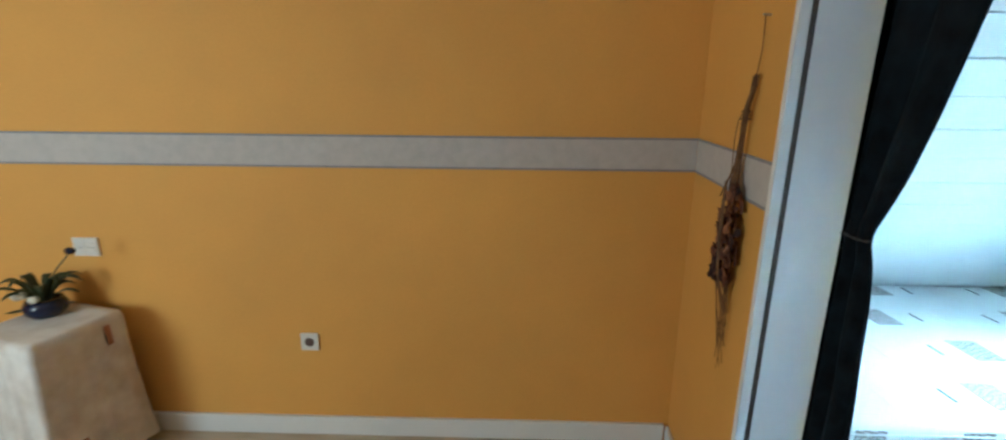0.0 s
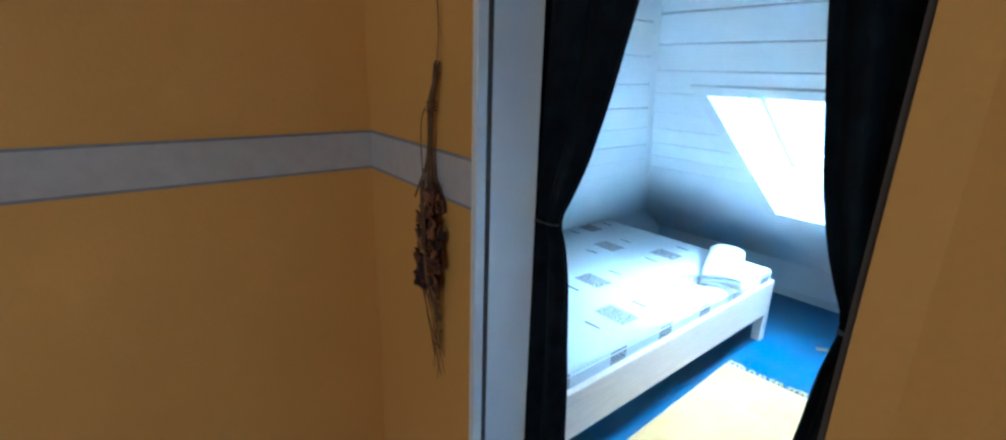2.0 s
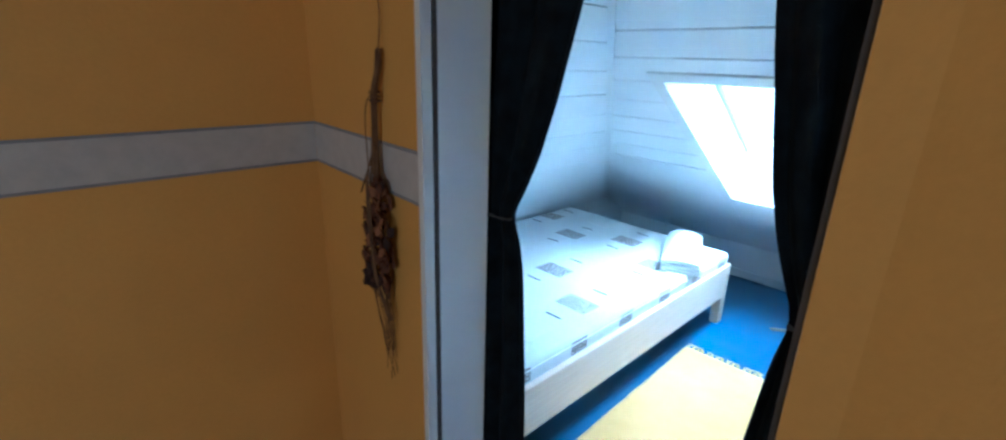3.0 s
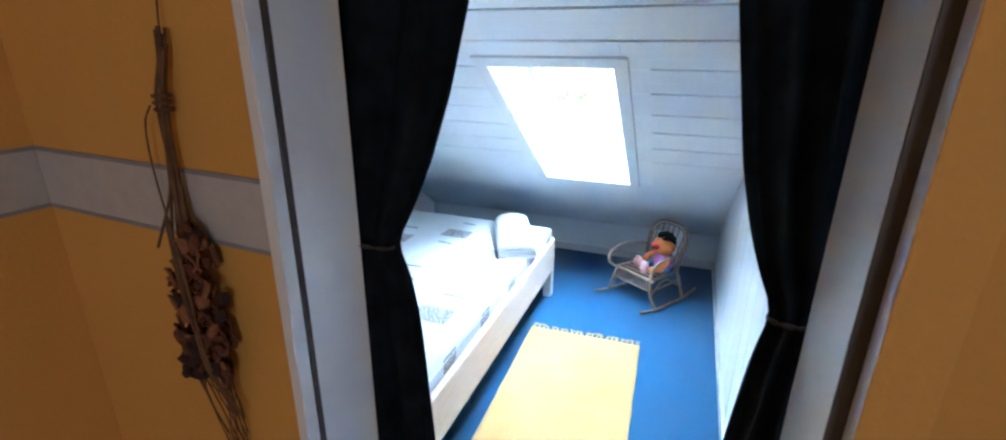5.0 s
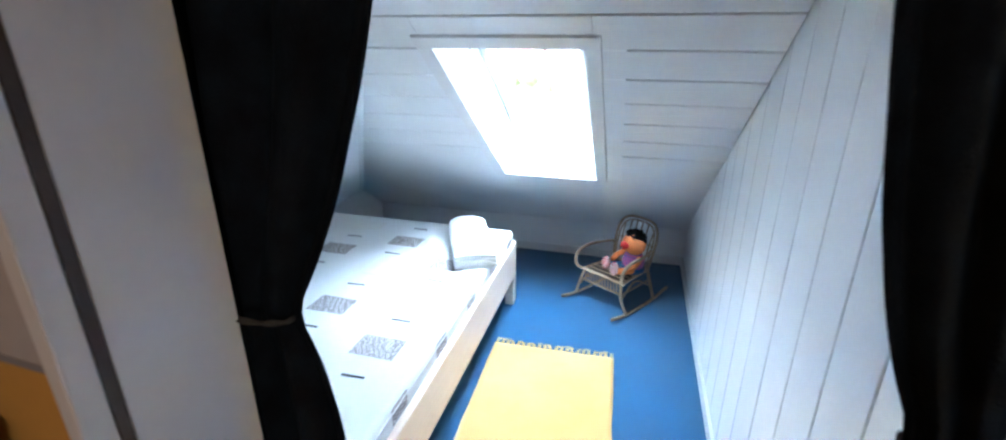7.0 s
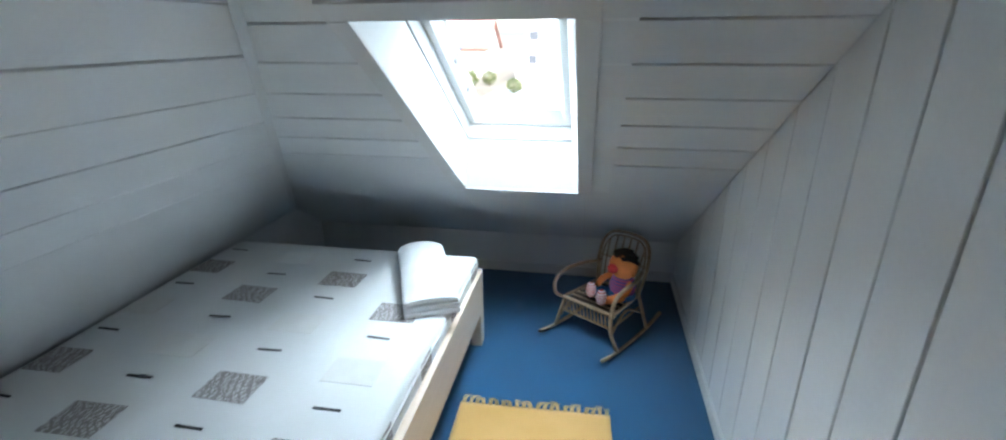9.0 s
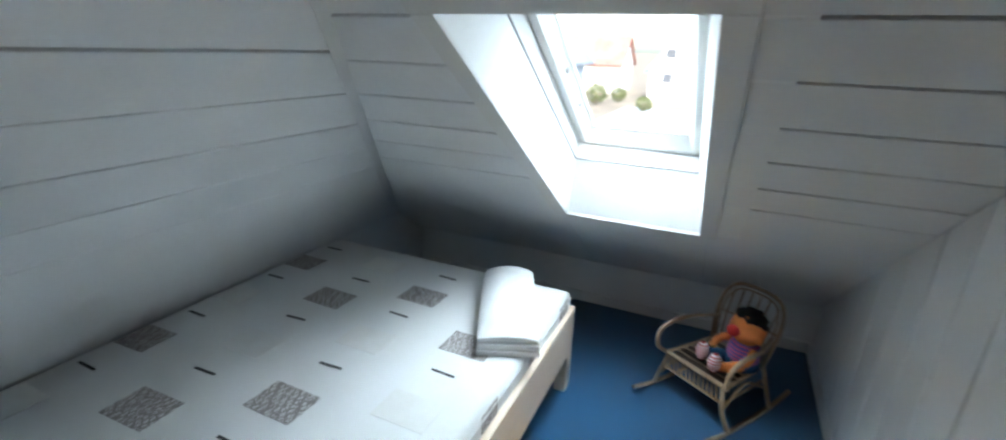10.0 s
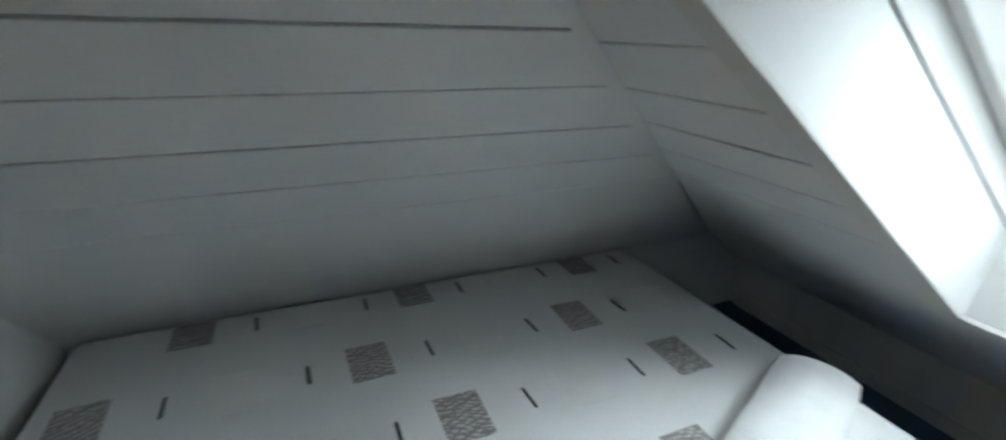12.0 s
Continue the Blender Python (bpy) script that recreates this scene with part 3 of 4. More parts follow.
# ---- curtains ----
def make_curtain(side):
    """side 1: hangs on the bed's side of the doorway, -1: on the boarded wall's side."""
    c = thing("curtain", "black-blue velvet curtain tied back with a thin cord", "curtain", DOOR, "pair of door curtains")
    if side > 0:
        prof = [(2.10, 0.47), (1.80, 0.54), (1.567, 0.597), (1.445, 0.627), (1.316, 0.672), (1.225, 0.715), (1.155, 0.755), (1.095, 0.728), (1.0, 0.712), (0.9, 0.703), (0.53, 0.684), (0.03, 0.672)]
        outer = [(2.10, 0.97), (1.3, 0.955), (1.15, 0.925), (1.0, 0.945), (0.03, 0.96)]
    else:
        prof = [(2.10, 0.296), (1.80, 0.255), (1.565, 0.221), (1.36, 0.186), (1.268, 0.162), (1.207, 0.140), (1.16, 0.119), (1.08, 0.134), (0.9, 0.150), (0.6, 0.168), (0.03, 0.18)]
        outer = [(2.10, 0.018), (1.3, 0.018), (1.14, 0.024), (1.0, 0.018), (0.03, 0.018)]

    def at(line, z):
        for (za, ya), (zb, yb) in zip(line, line[1:]):
            if za >= z >= zb:
                t = (za - z) / (za - zb)
                return ya + (yb - ya) * t
        return line[-1][1]
    b = bmesh.new()
    nz, nu = 90, 72
    rows = []
    for i in range(nz + 1):
        z = 2.10 - (2.10 - 0.03) * i / nz
        yi = sum(at(prof, min(2.1, max(0.03, z + d))) for d in (-0.02, 0, 0.02)) / 3
        yo = at(outer, z)
        pinch = math.exp(-((z - 1.155) / 0.10) ** 2)
        row = []
        for j in range(nu + 1):
            u = j / nu
            y = yi + (yo - yi) * u
            fold = math.sin(u * math.tau * 3.2 + 1.4 * noise.noise(Vector((u * 2, z * 1.3, side)))) * 0.55 + math.sin(u * math.tau * 7 + z * 2.5) * 0.12
            depth = (0.026 if side > 0 else 0.017) * (1 - 0.55 * pinch)
            x = (0.205 if side > 0 else 0.200) + depth * fold + 0.006 * noise.noise(Vector((u * 5, z * 4, side * 3)))
            row.append(b.verts.new((x, y - 1.474 + (0.006 if side > 0 else 0.004), z)))
        rows.append(row)
    for i in range(nz):
        for j in range(nu):
            b.faces.new((rows[i][j], rows[i + 1][j], rows[i + 1][j + 1], rows[i][j + 1]))
    ob = part("drape", b, VELVET, c, soft=True)
    so = ob.modifiers.new("thick", "SOLIDIFY")
    so.thickness, so.offset = 0.004, 0
    ya, yb = at(prof, 1.155) - 1.47, at(outer, 1.155) - 1.47
    lo, hi = (ya + 0.012, yb + 0.02) if side > 0 else (ya + 0.003, yb)
    z = 1.155
    loop = []
    for k in range(25):
        a = math.tau * k / 24
        loop.append(((0.206 if side > 0 else 0.202) + (0.034 if side > 0 else 0.026) * math.sin(a), (lo + hi) / 2 + (hi - lo) / 2 * math.cos(a), z + (0.012 if side > 0 else 0.006) * math.cos(a)))
    t = bmesh.new()
    for ph in (0, math.pi):
        tube(t, [Vector(p) + Vector((0, 0, 0.0022)) * math.sin(6.0 * i + ph) + Vector((0.0018, 0, 0)) * math.cos(6.0 * i + ph) for i, p in enumerate(curve(loop, 6))], 0.0021, 5)
    part("tie_cord", t, ROPE, c, "twisted grey cord")
    return c


make_curtain(1)
make_curtain(-1)
rod = thing("curtain_rod", "thin grey metal curtain rod above the doorway", "curtain rod", DOOR)
part("pole", tubed([(0.205, -1.44, 2.11), (0.205, -0.48, 2.11)], 0.009, 10), STEEL, rod, soft=True)
for y in (-1.42, -0.50):
    part("bracket", boxed((0.158, y - 0.008, 2.10), (0.213, y + 0.008, 2.12)), STEEL, rod)


# ---- rocking chair ----
def make_chair():
    ch = thing("rocking_chair", "small cane rocking chair with a woven seat", "rocking chair", pose(3.408, 0.411, 0.0, 0, 0, 147.0) @ Matrix.Diagonal((0.97, 1.0, 0.895, 1.0)))
    w, r = 0.151, 0.180          # half width of the seat, of the rockers
    for s in (-1, 1):
        part("rocker", tubed(curve([(0.29, s * r, 0.040), (0.17, s * r, 0.017), (0.02, s * r, 0.0095), (-0.14, s * r, 0.017), (-0.28, s * r, 0.045)], 6), 0.0095, 8), CANE, ch, soft=True)
        part("leg", tubed(curve([(0.15, s * (w - 0.02), 0.21), (0.17, s * (w - 0.004), 0.12), (0.155, s * r, 0.02)], 4), 0.0095, 8), CANE, ch, soft=True)
        part("leg", tubed(curve([(-0.13, s * (w - 0.03), 0.21), (-0.14, s * (w - 0.006), 0.11), (-0.13, s * r, 0.02)], 4), 0.0095, 8), CANE, ch, soft=True)
        part("brace", tubed(curve([(0.165, s * (w - 0.006), 0.10), (0.03, s * (w - 0.01), 0.185), (-0.135, s * (w - 0.01), 0.10)], 5), 0.006, 6), CANE, ch, soft=True)
        part("armrest", tubed(curve([(0.145, s * (w - 0.01), 0.205), (0.195, s * (w + 0.008), 0.25), (0.19, s * (w + 0.014), 0.32), (0.115, s * (w + 0.012), 0.352), (-0.02, s * (w + 0.005), 0.345), (-0.155, s * (w - 0.035), 0.33)], 6), 0.010, 8), CANE, ch, soft=True)
    # seat: hoops, woven bands, hanging lattice at the front
    for z, thick in ((0.215, 0.009), (0.135, 0.007)):
        x0 = 0.155
        part("front_rail", tubed([(x0, -w + 0.01, z), (x0, w - 0.01, z)], thick, 8), CANE, ch, soft=True)
    part("back_rail", tubed([(-0.135, -w + 0.03, 0.205), (-0.135, w - 0.03, 0.205)], 0.009, 8), CANE, ch, soft=True)
    for s in (-1, 1):
        part("side_rail", tubed([(0.155, s * (w - 0.012), 0.213), (-0.135, s * (w - 0.03), 0.205)], 0.009, 8), CANE, ch, soft=True)
        part("side_rail", tubed([(0.155, s * (w - 0.012), 0.135), (-0.135, s * (w - 0.02), 0.13)], 0.006, 8), CANE, ch, soft=True)
    part("seat", boxed((-0.13, -w + 0.028, 0.196), (0.15, w - 0.028, 0.206), bevel=0.003), CANE_DARK, ch, "dark woven seat")
    for k in range(13):
        x = -0.12 + k * 0.0215
        part("seat_band", tubed(curve([(x, -w + 0.02, 0.208), (x, 0, 0.2105), (x, w - 0.02, 0.208)], 3), 0.0042, 5), CANE_DARK if k % 2 else CANE, ch, soft=True)
    for k in range(13):
        y = -w + 0.03 + k * (2 * w - 0.06) / 12
        part("lattice_cane", tubed([(0.157, y, 0.215), (0.157, y + 0.01, 0.135)], 0.0042, 5), CANE, ch)
    # backrest
    hoop = curve([(-0.13, -w + 0.03, 0.205), (-0.155, -w + 0.015, 0.33), (-0.185, -w + 0.02, 0.44), (-0.205, -0.09, 0.502), (-0.21, 0.0, 0.516), (-0.205, 0.09, 0.502),
                  (-0.185, w - 0.02, 0.44), (-0.155, w - 0.015, 0.33), (-0.13, w - 0.03, 0.205)], 6)
    part("backrest", tubed(hoop, 0.0095, 8), CANE, ch, soft=True)
    inner = [(p.x + 0.004, p.y * 0.86, 0.205 + (p.z - 0.205) * 0.93) for p in hoop]
    part("back_hoop", tubed(inner, 0.005, 6), CANE, ch, soft=True)
    for y, top in ((-0.095, 0.462), (-0.055, 0.486), (-0.018, 0.493), (0.018, 0.493), (0.055, 0.486), (0.095, 0.462)):
        part("spindle", tubed(curve([(-0.133, y * 0.9, 0.208), (-0.165, y * 1.0, 0.36), (-0.204, y * 1.05, top)], 4), 0.0045, 6), CANE, ch, soft=True)
    part("back_band", tubed(curve([(-0.163, -w + 0.02, 0.36), (-0.17, 0.0, 0.362), (-0.163, w - 0.02, 0.36)], 5), 0.004, 6), CANE, ch, soft=True)
    return ch


make_chair()


def make_doll():
    skin = material("orange_felt", (0.74, 0.23, 0.06), 0.9, 0.08, 20.0, 300.0, 0.4)
    hair = material("black_plush", (0.008, 0.008, 0.01), 0.95, 0.2, 30.0, 300.0, 0.8)
    red = material("red_felt", (0.55, 0.03, 0.025), 0.9, 0.08, 20.0)
    jeans = material("blue_cloth", (0.03, 0.10, 0.22), 0.9, 0.1, 20.0)

    def striped(name, a, b_, size):
        m = material(name, a, 0.9, 0.05, 10.0)
        nt = m.node_tree
        bs = nt.nodes["Principled BSDF"]
        tc = next(n for n in nt.nodes if n.type == "TEX_COORD")
        w = nt.nodes.new("ShaderNodeTexWave")
        w.bands_direction = "Z"
        w.inputs["Scale"].default_value = size
        mx = nt.nodes.new("ShaderNodeMix")
        mx.data_type = "RGBA"
        st = nt.nodes.new("ShaderNodeMath")
        st.operation = "GREATER_THAN"
        st.inputs[1].default_value = 0.5
        nt.links.new(tc.outputs["Object"], w.inputs["Vector"])
        nt.links.new(w.outputs["Fac"], st.inputs[0])
        nt.links.new(st.outputs["Value"], mx.inputs[0])
        mx.inputs[6].default_value, mx.inputs[7].default_value = (*a, 1), (*b_, 1)
        nt.links.new(mx.outputs[2], bs.inputs["Base Color"])
        return m
    shirt = striped("striped_jersey", (0.10, 0.10, 0.32), (0.55, 0.10, 0.22), 22.0)
    sock = striped("striped_sock", (0.72, 0.68, 0.66), (0.45, 0.05, 0.06), 26.0)
    b = bmesh.new()
    blob(b, (-0.045, -0.02, 0.275), (0.062, 0.068, 0.075), 0.05, 14, 3)          # body
    blob(b, (-0.045, -0.02, 0.232), (0.068, 0.074, 0.035), 0.05, 12, 4)          # seat of the trousers
    blob(b, (-0.035, -0.015, 0.384), (0.062, 0.078, 0.062), 0.05, 16, 0)         # head
    blob(b, (-0.05, -0.015, 0.432), (0.050, 0.062, 0.032), 0.55, 18, 1)          # hair
    blob(b, (0.035, -0.005, 0.39), (0.024, 0.03, 0.022), 0.03, 10, 2)            # nose
    for s in (-1, 1):
        tube(b, curve([(-0.03, -0.02 + s * 0.04, 0.235), (0.05, -0.02 + s * 0.05, 0.245), (0.095, -0.02 + s * 0.045, 0.25)], 4), 0.022, 8, 0.8, 0 if s > 0 else 4)
        blob(b, (0.11, -0.02 + s * 0.042, 0.268), (0.026, 0.026, 0.042), 0.05, 10, 5)
        tube(b, curve([(-0.04, -0.02 + s * 0.065, 0.315), (0.01, -0.02 + s * 0.09, 0.285), (0.05, -0.02 + s * 0.07, 0.27)], 4), 0.018, 8, 0.8, 0)
        blob(b, (-0.035, -0.015 + s * 0.078, 0.375), (0.012, 0.01, 0.016), 0.0, 8, 0)
    d = part("doll", b, [skin, hair, red, shirt, jeans, sock], None, soft=True)
    d.matrix_world = pose(3.353, 0.352, -0.018, 0, 0, 125.0)
    return tagged(d, "plain orange cloth doll with striped clothes on the chair", "doll")


make_doll()

# ---- landing things ----
def make_socket(x, z, gangs):
    s = thing("wall_socket", "white round wall socket" if gangs == 1 else "white double wall socket behind the plant", "socket", pose(x, 1.49, z), "landing sockets")
    for g in range(gangs):
        w = 0.0375 if gangs == 1 else 0.026
        ox = 2 * w * (g - (gangs - 1) / 2)
        plate = part("plate", boxed((ox - w, -0.011, -0.039), (ox + w, 0.0, 0.039), bevel=0.004), PLASTIC, s)
        q = bmesh.new()
        bmesh.ops.create_cone(q, cap_ends=True, segments=20, radius1=0.021, radius2=0.019, depth=0.003, matrix=pose(ox, -0.0115, 0, 90))
        part("well", q, PLASTIC if gangs > 1 else HOLE, plate, "dark round socket well" if gangs == 1 else "")
        for dx in (-0.0095, 0.0095):
            part("contact", boxed((ox + dx - 0.0025, -0.0145, -0.0025), (ox + dx + 0.0025, -0.0125, 0.0025)), HOLE, plate)


make_socket(-0.586, 0.449, 1)
make_socket(-1.462, 0.856, 2)


def make_table():
    m = pose(-1.49, 1.283, 0, 0, 0, -15)
    t = thing("side_table", "small square wooden side table under a cloth", "table", m)
    h = 0.615
    part("tabletop", boxed((-0.157, -0.157, h - 0.02), (0.157, 0.157, h), bevel=0.004), BIRCH, t)
    for sx in (-1, 1):
        for sy in (-1, 1):
            part("leg", boxed((sx * 0.14 - 0.014, sy * 0.14 - 0.014, 0.0), (sx * 0.14 + 0.014, sy * 0.14 + 0.014, h - 0.02)), BIRCH, t)
    c = thing("tablecloth", "cream printed tablecloth draped over the side table", "tablecloth", m)
    b = bmesh.new()
    n, levels = 96, 26
    rows = []
    for i in range(levels + 1):
        f = i / levels
        row = []
        for k in range(n):
            a = math.tau * k / n
            ca, sa = math.cos(a), math.sin(a)
            r = min(0.168 / max(abs(ca), abs(sa)), 0.23)
            if i == 0:
                p = (0.0, 0.0, h + 0.006)
            elif f < 0.24:
                p = (ca * r * f / 0.24, sa * r * f / 0.24, h + 0.006)
            else:
                d = (f - 0.24) / 0.76
                flare = 1 + d * (0.06 + 0.13 * math.cos(4 * (a - math.pi / 4)) ** 2 * d + 0.045 * math.sin(a * 14 + 1) + 0.03 * math.sin(a * 23))
                hem = 0.03 + 0.02 * math.sin(4 * a)
                p = (ca * r * flare, sa * r * flare, h + 0.004 - d * (h - hem))
            row.append(b.verts.new(p))
        rows.append(row)
    for i in range(levels):
        for k in range(n):
            j = (k + 1) % n
            b.faces.new((rows[i][k], rows[i + 1][k], rows[i + 1][j], rows[i][j]))
    bmesh.ops.remove_doubles(b, verts=b.verts, dist=1e-5)
    part("drape", b, CLOTH, c, soft=True)
    for y, z, w, hh in ((0.085, 0.54, 0.011, 0.04), (-0.085, 0.15, 0.012, 0.05)):
        part("printed_mark", boxed((0.2145, y - w, z - hh), (0.216, y + w, z + hh), pose(0, 0, 0, 0, -4, 0)), CLOTH_RED, c, "faded red printed mark")


make_table()


def make_plant():
    pl = thing("potted_plant", "low dark-leaved plant in a dark blue glazed pot", "potted plant", pose(-1.545, 1.345, 0.6215))
    b = bmesh.new()
    prof = [(0.0, 0.0), (0.045, 0.0), (0.066, 0.02), (0.07, 0.045), (0.058, 0.07), (0.052, 0.07), (0.055, 0.055), (0.0, 0.052)]
    rings = [[b.verts.new((r * math.cos(a * math.tau / 24), r * math.sin(a * math.tau / 24), z)) for a in range(24)] for r, z in prof]
    for p, q in zip(rings, rings[1:]):
        for k in range(24):
            b.faces.new((p[k], p[(k + 1) % 24], q[(k + 1) % 24], q[k]))
    bmesh.ops.remove_doubles(b, verts=b.verts, dist=1e-5)
    part("pot", b, POT, pl, "dark blue glazed bowl", soft=True)
    rr = random.Random(7)

    def leaf(a, length, rise, width):
        q = bmesh.new()
        prev = None
        for i in range(8):
            f = i / 7
            r = 0.01 + length * f
            z = 0.06 + rise * math.sin(f * 2.2) - 0.02 * f
            wd = width * math.sin(math.pi * min(1, f * 0.97 + 0.03)) ** 0.7
            base = Vector((r * math.cos(a), r * math.sin(a), z))
            side = Vector((-math.sin(a), math.cos(a), 0)) * wd
            row = [q.verts.new(base - side), q.verts.new(base - Vector((0, 0, wd * 0.4))), q.verts.new(base + side)]
            if prev:
                for k in range(2):
                    q.faces.new((prev[k], row[k], row[k + 1], prev[k + 1]))
            prev = row
        ob = part("leaf", q, LEAF, pl, soft=True)
        ob.modifiers.new("thick", "SOLIDIFY").thickness = 0.0015
    for k in range(18):
        leaf(rr.uniform(0, math.tau), rr.uniform(0.08, 0.16), rr.uniform(0.05, 0.13), rr.uniform(0.012, 0.02))
    leaf(math.radians(200), 0.12, -0.02, 0.02)
    part("stem", tubed(curve([(0.0, 0.0, 0.06), (0.06, 0.0, 0.17), (0.15, -0.01, 0.26)], 5), 0.003, 6), LEAF, pl)
    b = bmesh.new()
    blob(b, (0.155, -0.01, 0.268), (0.018, 0.016, 0.014), 0.3, 10)
    part("bud", b, POT, pl, "dark flower bud", soft=True)
    for x, y, z in ((-0.03, -0.05, 0.10), (0.02, -0.06, 0.09), (-0.08, -0.03, 0.085)):
        b = bmesh.new()
        blob(b, (x, y, z), (0.02, 0.015, 0.014), 0.4, 10)
        part("blossom", b, PETAL, pl, "pale small blossom", soft=True)


make_plant()


def make_bundle():
    bu = thing("dried_flower_bundle", "dried brown flower bundle hanging upside down on a string", "dried flowers")
    rr = random.Random(11)

    def wall_x(y):
        return 0.951 - 0.055 * (1.49 - y)

    def P(y, z, off=0.02):
        return Vector((wall_x(y) - off, y - 0.012, z + 0.02))
    part("nail", tubed([P(1.02, 1.66, -0.005), P(1.02, 1.662, 0.02)], 0.003, 6), STEEL, bu)
    part("string", tubed(curve([P(1.02, 1.66, 0.014), P(1.018, 1.58, 0.012), P(1.022, 1.53, 0.014), P(1.03, 1.48, 0.016)], 4), 0.0016, 5), STRAW, bu)
    part("string", tubed(curve([P(1.06, 1.40, 0.03), P(1.095, 1.37, 0.022), P(1.105, 1.31, 0.02), P(1.10, 1.24, 0.02), P(1.075, 1.19, 0.03)], 5), 0.0016, 5), STRAW, bu)
    for k in range(14):
        a, b_, c_ = rr.uniform(-1, 1), rr.uniform(-1, 1), rr.uniform(-1, 1)
        q = tubed(curve([P(1.022 + 0.008 * a, 1.515 - 0.05 * abs(b_), 0.018 + 0.006 * c_), P(1.04 + 0.006 * a, 1.405, 0.022 + 0.006 * b_),
                         P(1.047 + 0.006 * b_, 1.28, 0.024 + 0.006 * c_), P(1.055 + 0.045 * b_, 1.13 + 0.05 * c_, 0.03 + 0.014 * a)], 4), 0.0026, 5)
        part("stalk", q, STRAW, bu, soft=True)
    for z in (1.415, 1.405, 1.395):
        q = bmesh.new()
        ring_pts = [P(1.04 + 0.013 * math.cos(a * math.tau / 16), z, 0.022 + 0.012 * math.sin(a * math.tau / 16)) for a in range(17)]
        tube(q, ring_pts, 0.0028, 5)
        part("binding", q, STRAW, bu, "coarse binding string")
    # crumpled petals and leaves, curled sheets
    for k in range(165):
        f = rr.random() ** 0.8
        z = 1.215 - 0.29 * f
        half = 0.012 + 0.050 * math.sin(min(1, f * 1.02) * math.pi * 0.75)
        y = 1.034 + rr.uniform(-1, 1) * half + 0.022 * (f - 0.3)
        w, h = rr.uniform(0.007, 0.0135), rr.uniform(0.010, 0.021)
        curl = rr.uniform(0.6, 2.2)
        q = bmesh.new()
        n = 6
        grid = []
        for a in range(n + 1):
            row = []
            for c in range(n + 1):
                u, v = a / n * 2 - 1, c / n * 2 - 1
                edge = math.sqrt(max(0.05, 1 - 0.8 * v * v))
                p = Vector((0.4 * w * math.cos(u * curl) + 0.25 * w * v * v, w * u * edge, h * v))
                p += 0.22 * w * Vector((noise.noise(p * 120 + Vector((k, 0, 0))), noise.noise(p * 120 + Vector((0, k, 0))), noise.noise(p * 120 + Vector((0, 0, k)))))
                row.append(q.verts.new(p))
            grid.append(row)
        for a in range(n):
            for c in range(n):
                q.faces.new((grid[a][c], grid[a + 1][c], grid[a + 1][c + 1], grid[a][c + 1]))
        dark = rr.random() < 0.3 or (f > 0.85 and y > 1.05)
        ob = part("petal", q, DRY_DARK if dark else (DRY_PALE if k % 4 == 0 else DRY), bu, soft=True)
        ob.modifiers.new("thick", "SOLIDIFY").thickness = 0.0012
        ob.matrix_world = Matrix.Translation(P(y, z, rr.uniform(0.016, 0.048))) @ Euler((rr.uniform(-0.55, 0.55), rr.uniform(-0.45, 0.45), rr.uniform(2.3, 3.9))).to_matrix().to_4x4()
    for k in range(6):
        q = bmesh.new()
        blob(q, P(1.085 + rr.uniform(-0.02, 0.025), 0.925 + rr.uniform(-0.015, 0.02), 0.035), (0.012, 0.016, 0.013), 0.7, 9)
        part("flower_head", q, DRY_DARK, bu, "dark shrivelled head")
    for k in range(4):
        a, c = rr.uniform(-1, 1), rr.uniform(-1, 1)
        part("stalk", tubed(curve([P(1.05 + 0.006 * a, 1.22, 0.05), P(1.03 + 0.012 * a, 1.08, 0.058), P(1.015 + 0.02 * c, 0.95, 0.05), P(1.0 + 0.02 * a, 0.84, 0.03)], 4), 0.002, 5), STRAW, bu, soft=True)
    for k in range(20):
        y0 = 1.05 + rr.uniform(-0.05, 0.07)
        drop = rr.uniform(0.62, 0.85) if k else 0.62
        yend = 1.02 + rr.uniform(-0.03, 0.05)
        q = tubed(curve([P(y0, 1.0, 0.03), P(y0 + rr.uniform(-0.01, 0.01), 0.9, 0.022), P((y0 + yend) / 2 + rr.uniform(-0.02, 0.02), (0.9 + drop) / 2, 0.018), P(yend, drop, 0.012)], 4), 0.0015, 4, 0.6)
        part("trailing_fibre", q, STRAW, bu)


make_bundle()

# ---- outside, through the roof window ----
GRASS = material("dry_grass", (0.34, 0.28, 0.20), 0.95, 0.15, 0.25, 3.0, 0.3, second=(0.26, 0.21, 0.15))
PAVE = material("pale_paving", (0.50, 0.50, 0.49), 0.9, 0.08, 0.3, 4.0, 0.2)
RENDER_W = material("white_render", (0.78, 0.77, 0.74), 0.85, 0.04, 0.5, 8.0, 0.2)
RED_TILE = material("red_roof_tile", (0.48, 0.24, 0.19), 0.8, 0.15, 0.8, 6.0, 0.4)
GREY_ROOF = material("blue_grey_roof", (0.30, 0.35, 0.41), 0.7, 0.1, 0.8, 6.0, 0.3)
BUSH = material("bush_leaf", (0.15, 0.18, 0.06), 0.8, 0.25, 3.0, 20.0, 0.3)
PANE_DARK = material("far_window_pane", (0.12, 0.13, 0.15), 0.2, 0.1, 3.0)
GZ = -3.2
structure("ground", boxed((4.6, -900, GZ - 0.4), (2500, 900, GZ)), GRASS, "dry grass ground outside", "ground")
structure("pavement", boxed((14, -6, GZ), (46, 9.2, GZ + 0.02)), PAVE, "pale paved yard", "pavement")


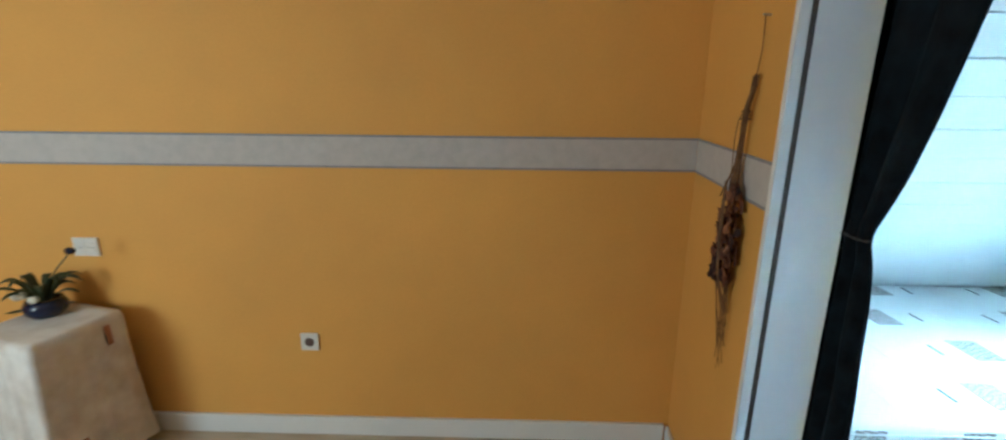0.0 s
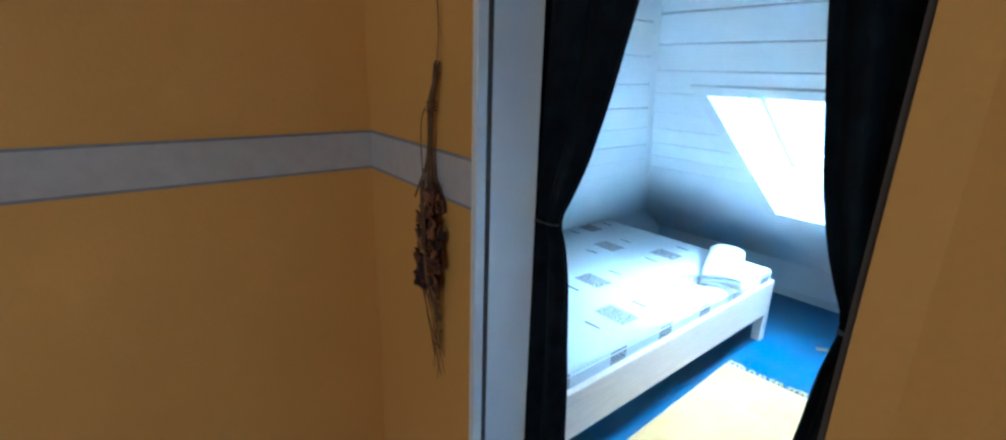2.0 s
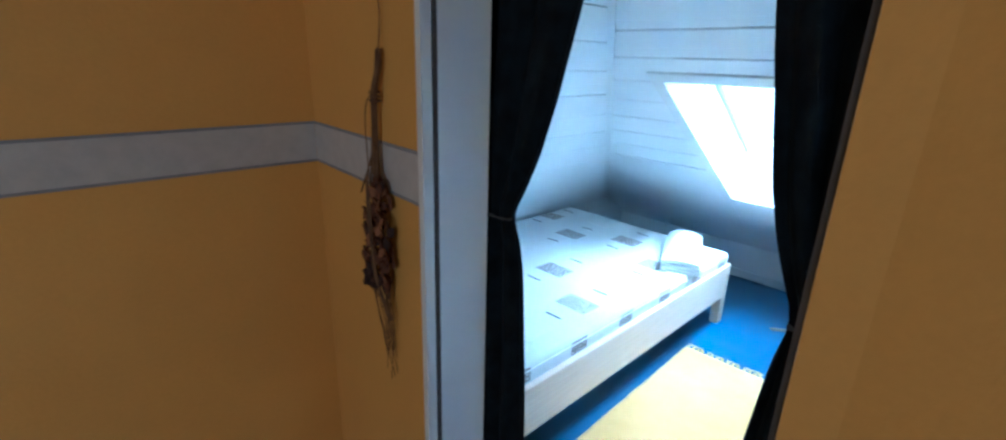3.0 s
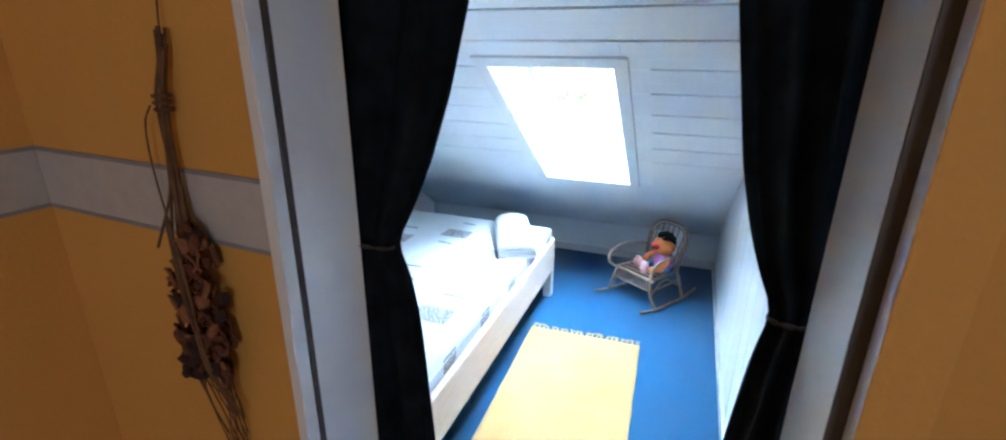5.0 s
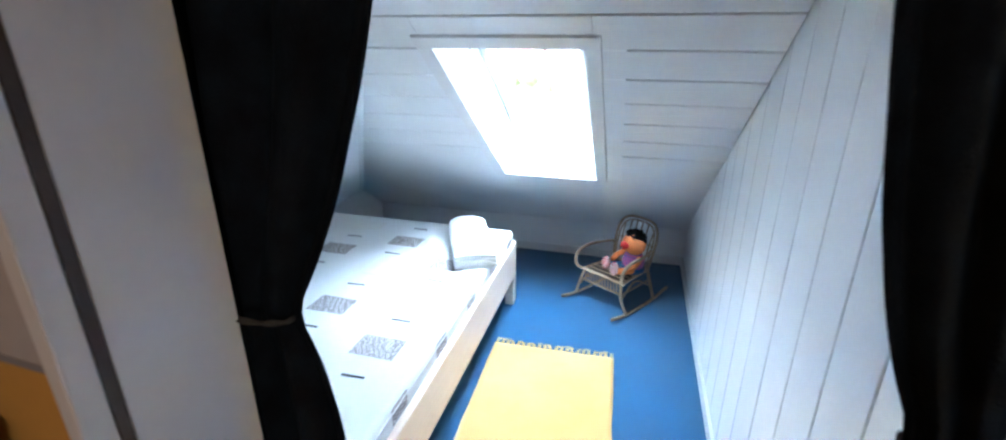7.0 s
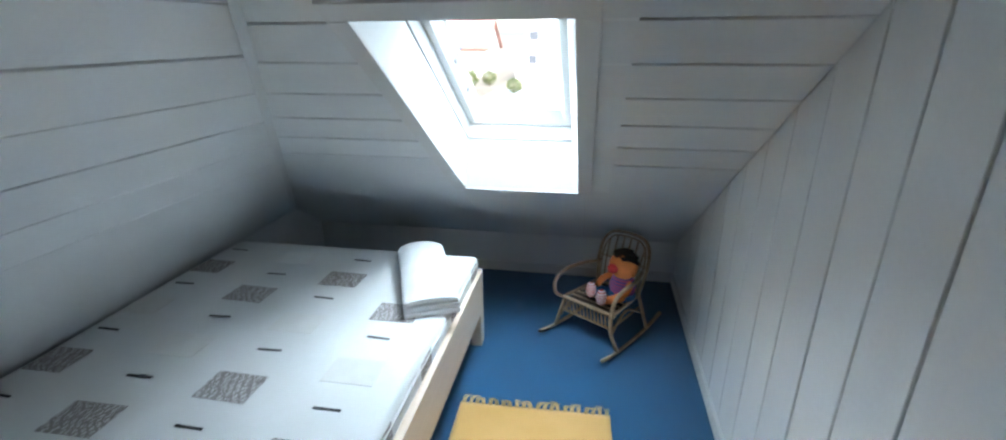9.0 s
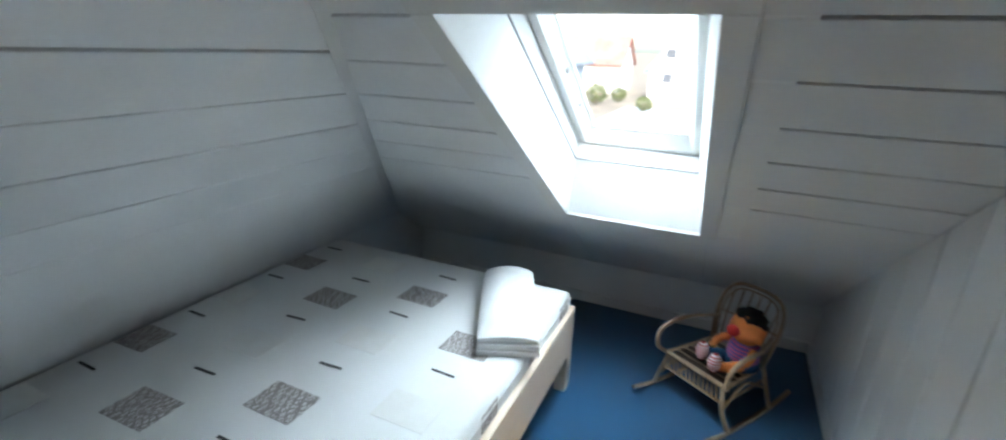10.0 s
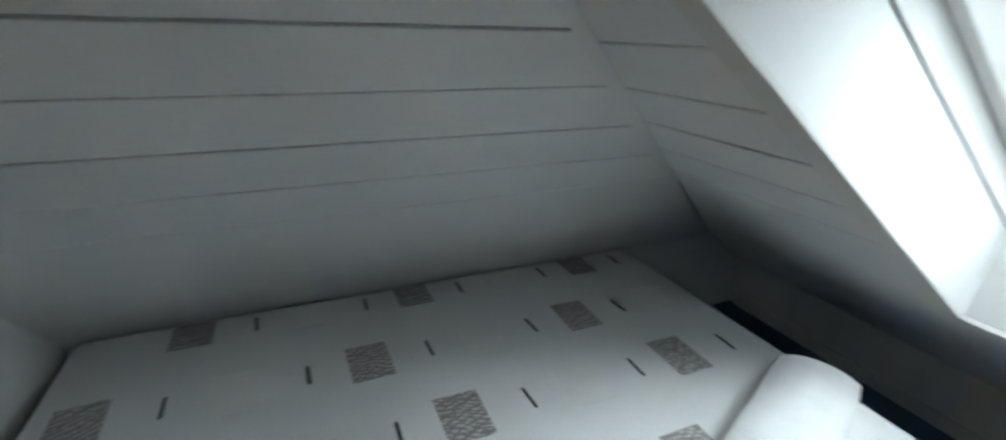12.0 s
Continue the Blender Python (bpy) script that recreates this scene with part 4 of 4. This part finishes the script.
def make_house(name, label, x, y, w, d, wall_h, ridge_h, roof_mat, turn, windows, wall_mat=None):
    """A gabled house: gable faces local -x. w across the gable, d deep."""
    h = thing(name, label, "house", pose(x, y, GZ, 0, 0, turn))
    b = bmesh.new()
    outline = [(-w / 2, 0), (w / 2, 0), (w / 2, wall_h), (0, ridge_h), (-w / 2, wall_h)]
    a = [b.verts.new((0, yy, zz)) for yy, zz in outline]
    c = [b.verts.new((d, yy, zz)) for yy, zz in outline]
    b.faces.new(a), b.faces.new(c)
    for i in range(5):
        j = (i + 1) % 5
        b.faces.new((a[i], a[j], c[j], c[i]))
    part("wall", b, wall_mat or RENDER_W, h)
    for s in (-1, 1):
        ang = math.atan2(ridge_h - wall_h, w / 2)
        ln = math.hypot(ridge_h - wall_h, w / 2) + 0.5
        m = Matrix.Translation((0, 0, ridge_h + 0.02)) @ Matrix.Rotation(-s * ang, 4, "X")
        part("roof", boxed((-0.4, 0.0 if s > 0 else -ln, 0.0), (d + 0.4, ln if s > 0 else 0.0, 0.18), m), roof_mat, h)
    for yy, zz, ww, hh in windows:
        f = part("window", boxed((-0.06, yy - ww / 2, zz - hh / 2), (0.02, yy + ww / 2, zz + hh / 2)), GLOSS, h)
        part("pane", boxed((-0.075, yy - ww / 2 + 0.1, zz - hh / 2 + 0.1), (-0.061, yy + ww / 2 - 0.1, zz + hh / 2 - 0.1)), PANE_DARK, f)
    return h


make_house("house", "white rendered gabled house across the yard", 52, 3.5, 10, 11, 3.1, 9.6, GREY_ROOF, 0, [(3.2, 4.5, 1.1, 1.0), (3.3, 2.3, 1.0, 1.0), (-1.8, 4.9, 1.1, 1.1)])
make_house("house", "white house with a red tiled roof", 64, 13.2, 8, 6.5, 3.2, 6.1, RED_TILE, 90, [])
make_house("house", "neighbouring blue-grey clad gabled house", 26, 12.4, 8, 3, 4.15, 7.6, GREY_ROOF, 0, [], GREY_ROOF)


def make_bush(x, y, size, seed):
    b_ = thing("bush", "green garden bush beside the yard", "bush", pose(x, y, GZ), "garden bushes")
    rr = random.Random(seed)
    q = bmesh.new()
    for k in range(5):
        a = rr.uniform(0, 6.28)
        tube(q, [(0, 0, 0), (0.25 * size * math.cos(a), 0.25 * size * math.sin(a), 0.7 * size)], 0.04 * size, 5, 0.4)
    part("stem", q, STRAW, b_)
    q = bmesh.new()
    for k in range(420):
        d = Vector((rr.gauss(0, 1), rr.gauss(0, 1), rr.gauss(0, 1))).normalized() * rr.uniform(0.55, 1.05)
        c = Vector((d.x * 0.85 * size, d.y * 0.85 * size, 0.85 * size + d.z * 0.75 * size))
        m = Matrix.Translation(c) @ Euler((rr.uniform(0, 6), rr.uniform(0, 6), rr.uniform(0, 6))).to_matrix().to_4x4()
        s = 0.11 * size
        vs = [q.verts.new(m @ Vector(p)) for p in ((-s, 0, 0), (0, -s * 0.6, 0.02), (s, 0, 0), (0, s * 0.6, 0.02))]
        q.faces.new(vs)
    part("crown", q, BUSH, b_)


make_bush(46, 11.9, 1.15, 1)
make_bush(49, 10.6, 0.9, 2)
make_bush(43, 7.2, 0.8, 3)

# ---- boards of the bedroom walls, each a piece cut to the roof ----
rng = random.Random(6)
for k in range(-5, 13):
    x = 1.92 + 0.17 * k
    if x > 3.95:
        break
    ob = part("board", board_bm(2.5, 0.17 - 0.006, 0.013, 0.0025), BOARD, wall_s)
    ob.matrix_basis = Matrix(((0, 1, 0, x + 0.003), (0, 0, -1, -0.012 + rng.uniform(-0.0005, 0.0005)), (1, 0, 0, 0.0), (0, 0, 0, 1)))
    under_roof(ob)
joint = {0: 0.007, 1: 0.0025, 2: 0.005, 3: 0.004, 4: 0.0025}      # width of the joints, set one by one
for k in range(-9, 5):
    u0, u1 = 0.108 + 0.1525 * k + joint.get(k, 0.005) / 2, 0.2605 + 0.1525 * k - joint.get(k + 1, 0.005) / 2
    ob = part("board", board_bm(3.25, (1.45 if k == 4 else u1) - u0, 0.017, 0.0015), BOARD, wall_n)
    ob.matrix_basis = LEFT @ pose(1.03, u0, rng.uniform(-0.0005, 0.0005))
    under_roof(ob)

# painted strip that covers the corner of the two slopes
structure("trim_slope_corner", prism(bmesh.new(), [(2.2886 + 1.0501 * u + d, u) for u, d in ((-1.1, -0.038), (1.3, -0.045), (1.3, 0.004), (-1.1, 0.004))], -0.0025, 0.001, LEFT),
          BOARD, "white painted strip along the corner of the boarded slopes", "trim")
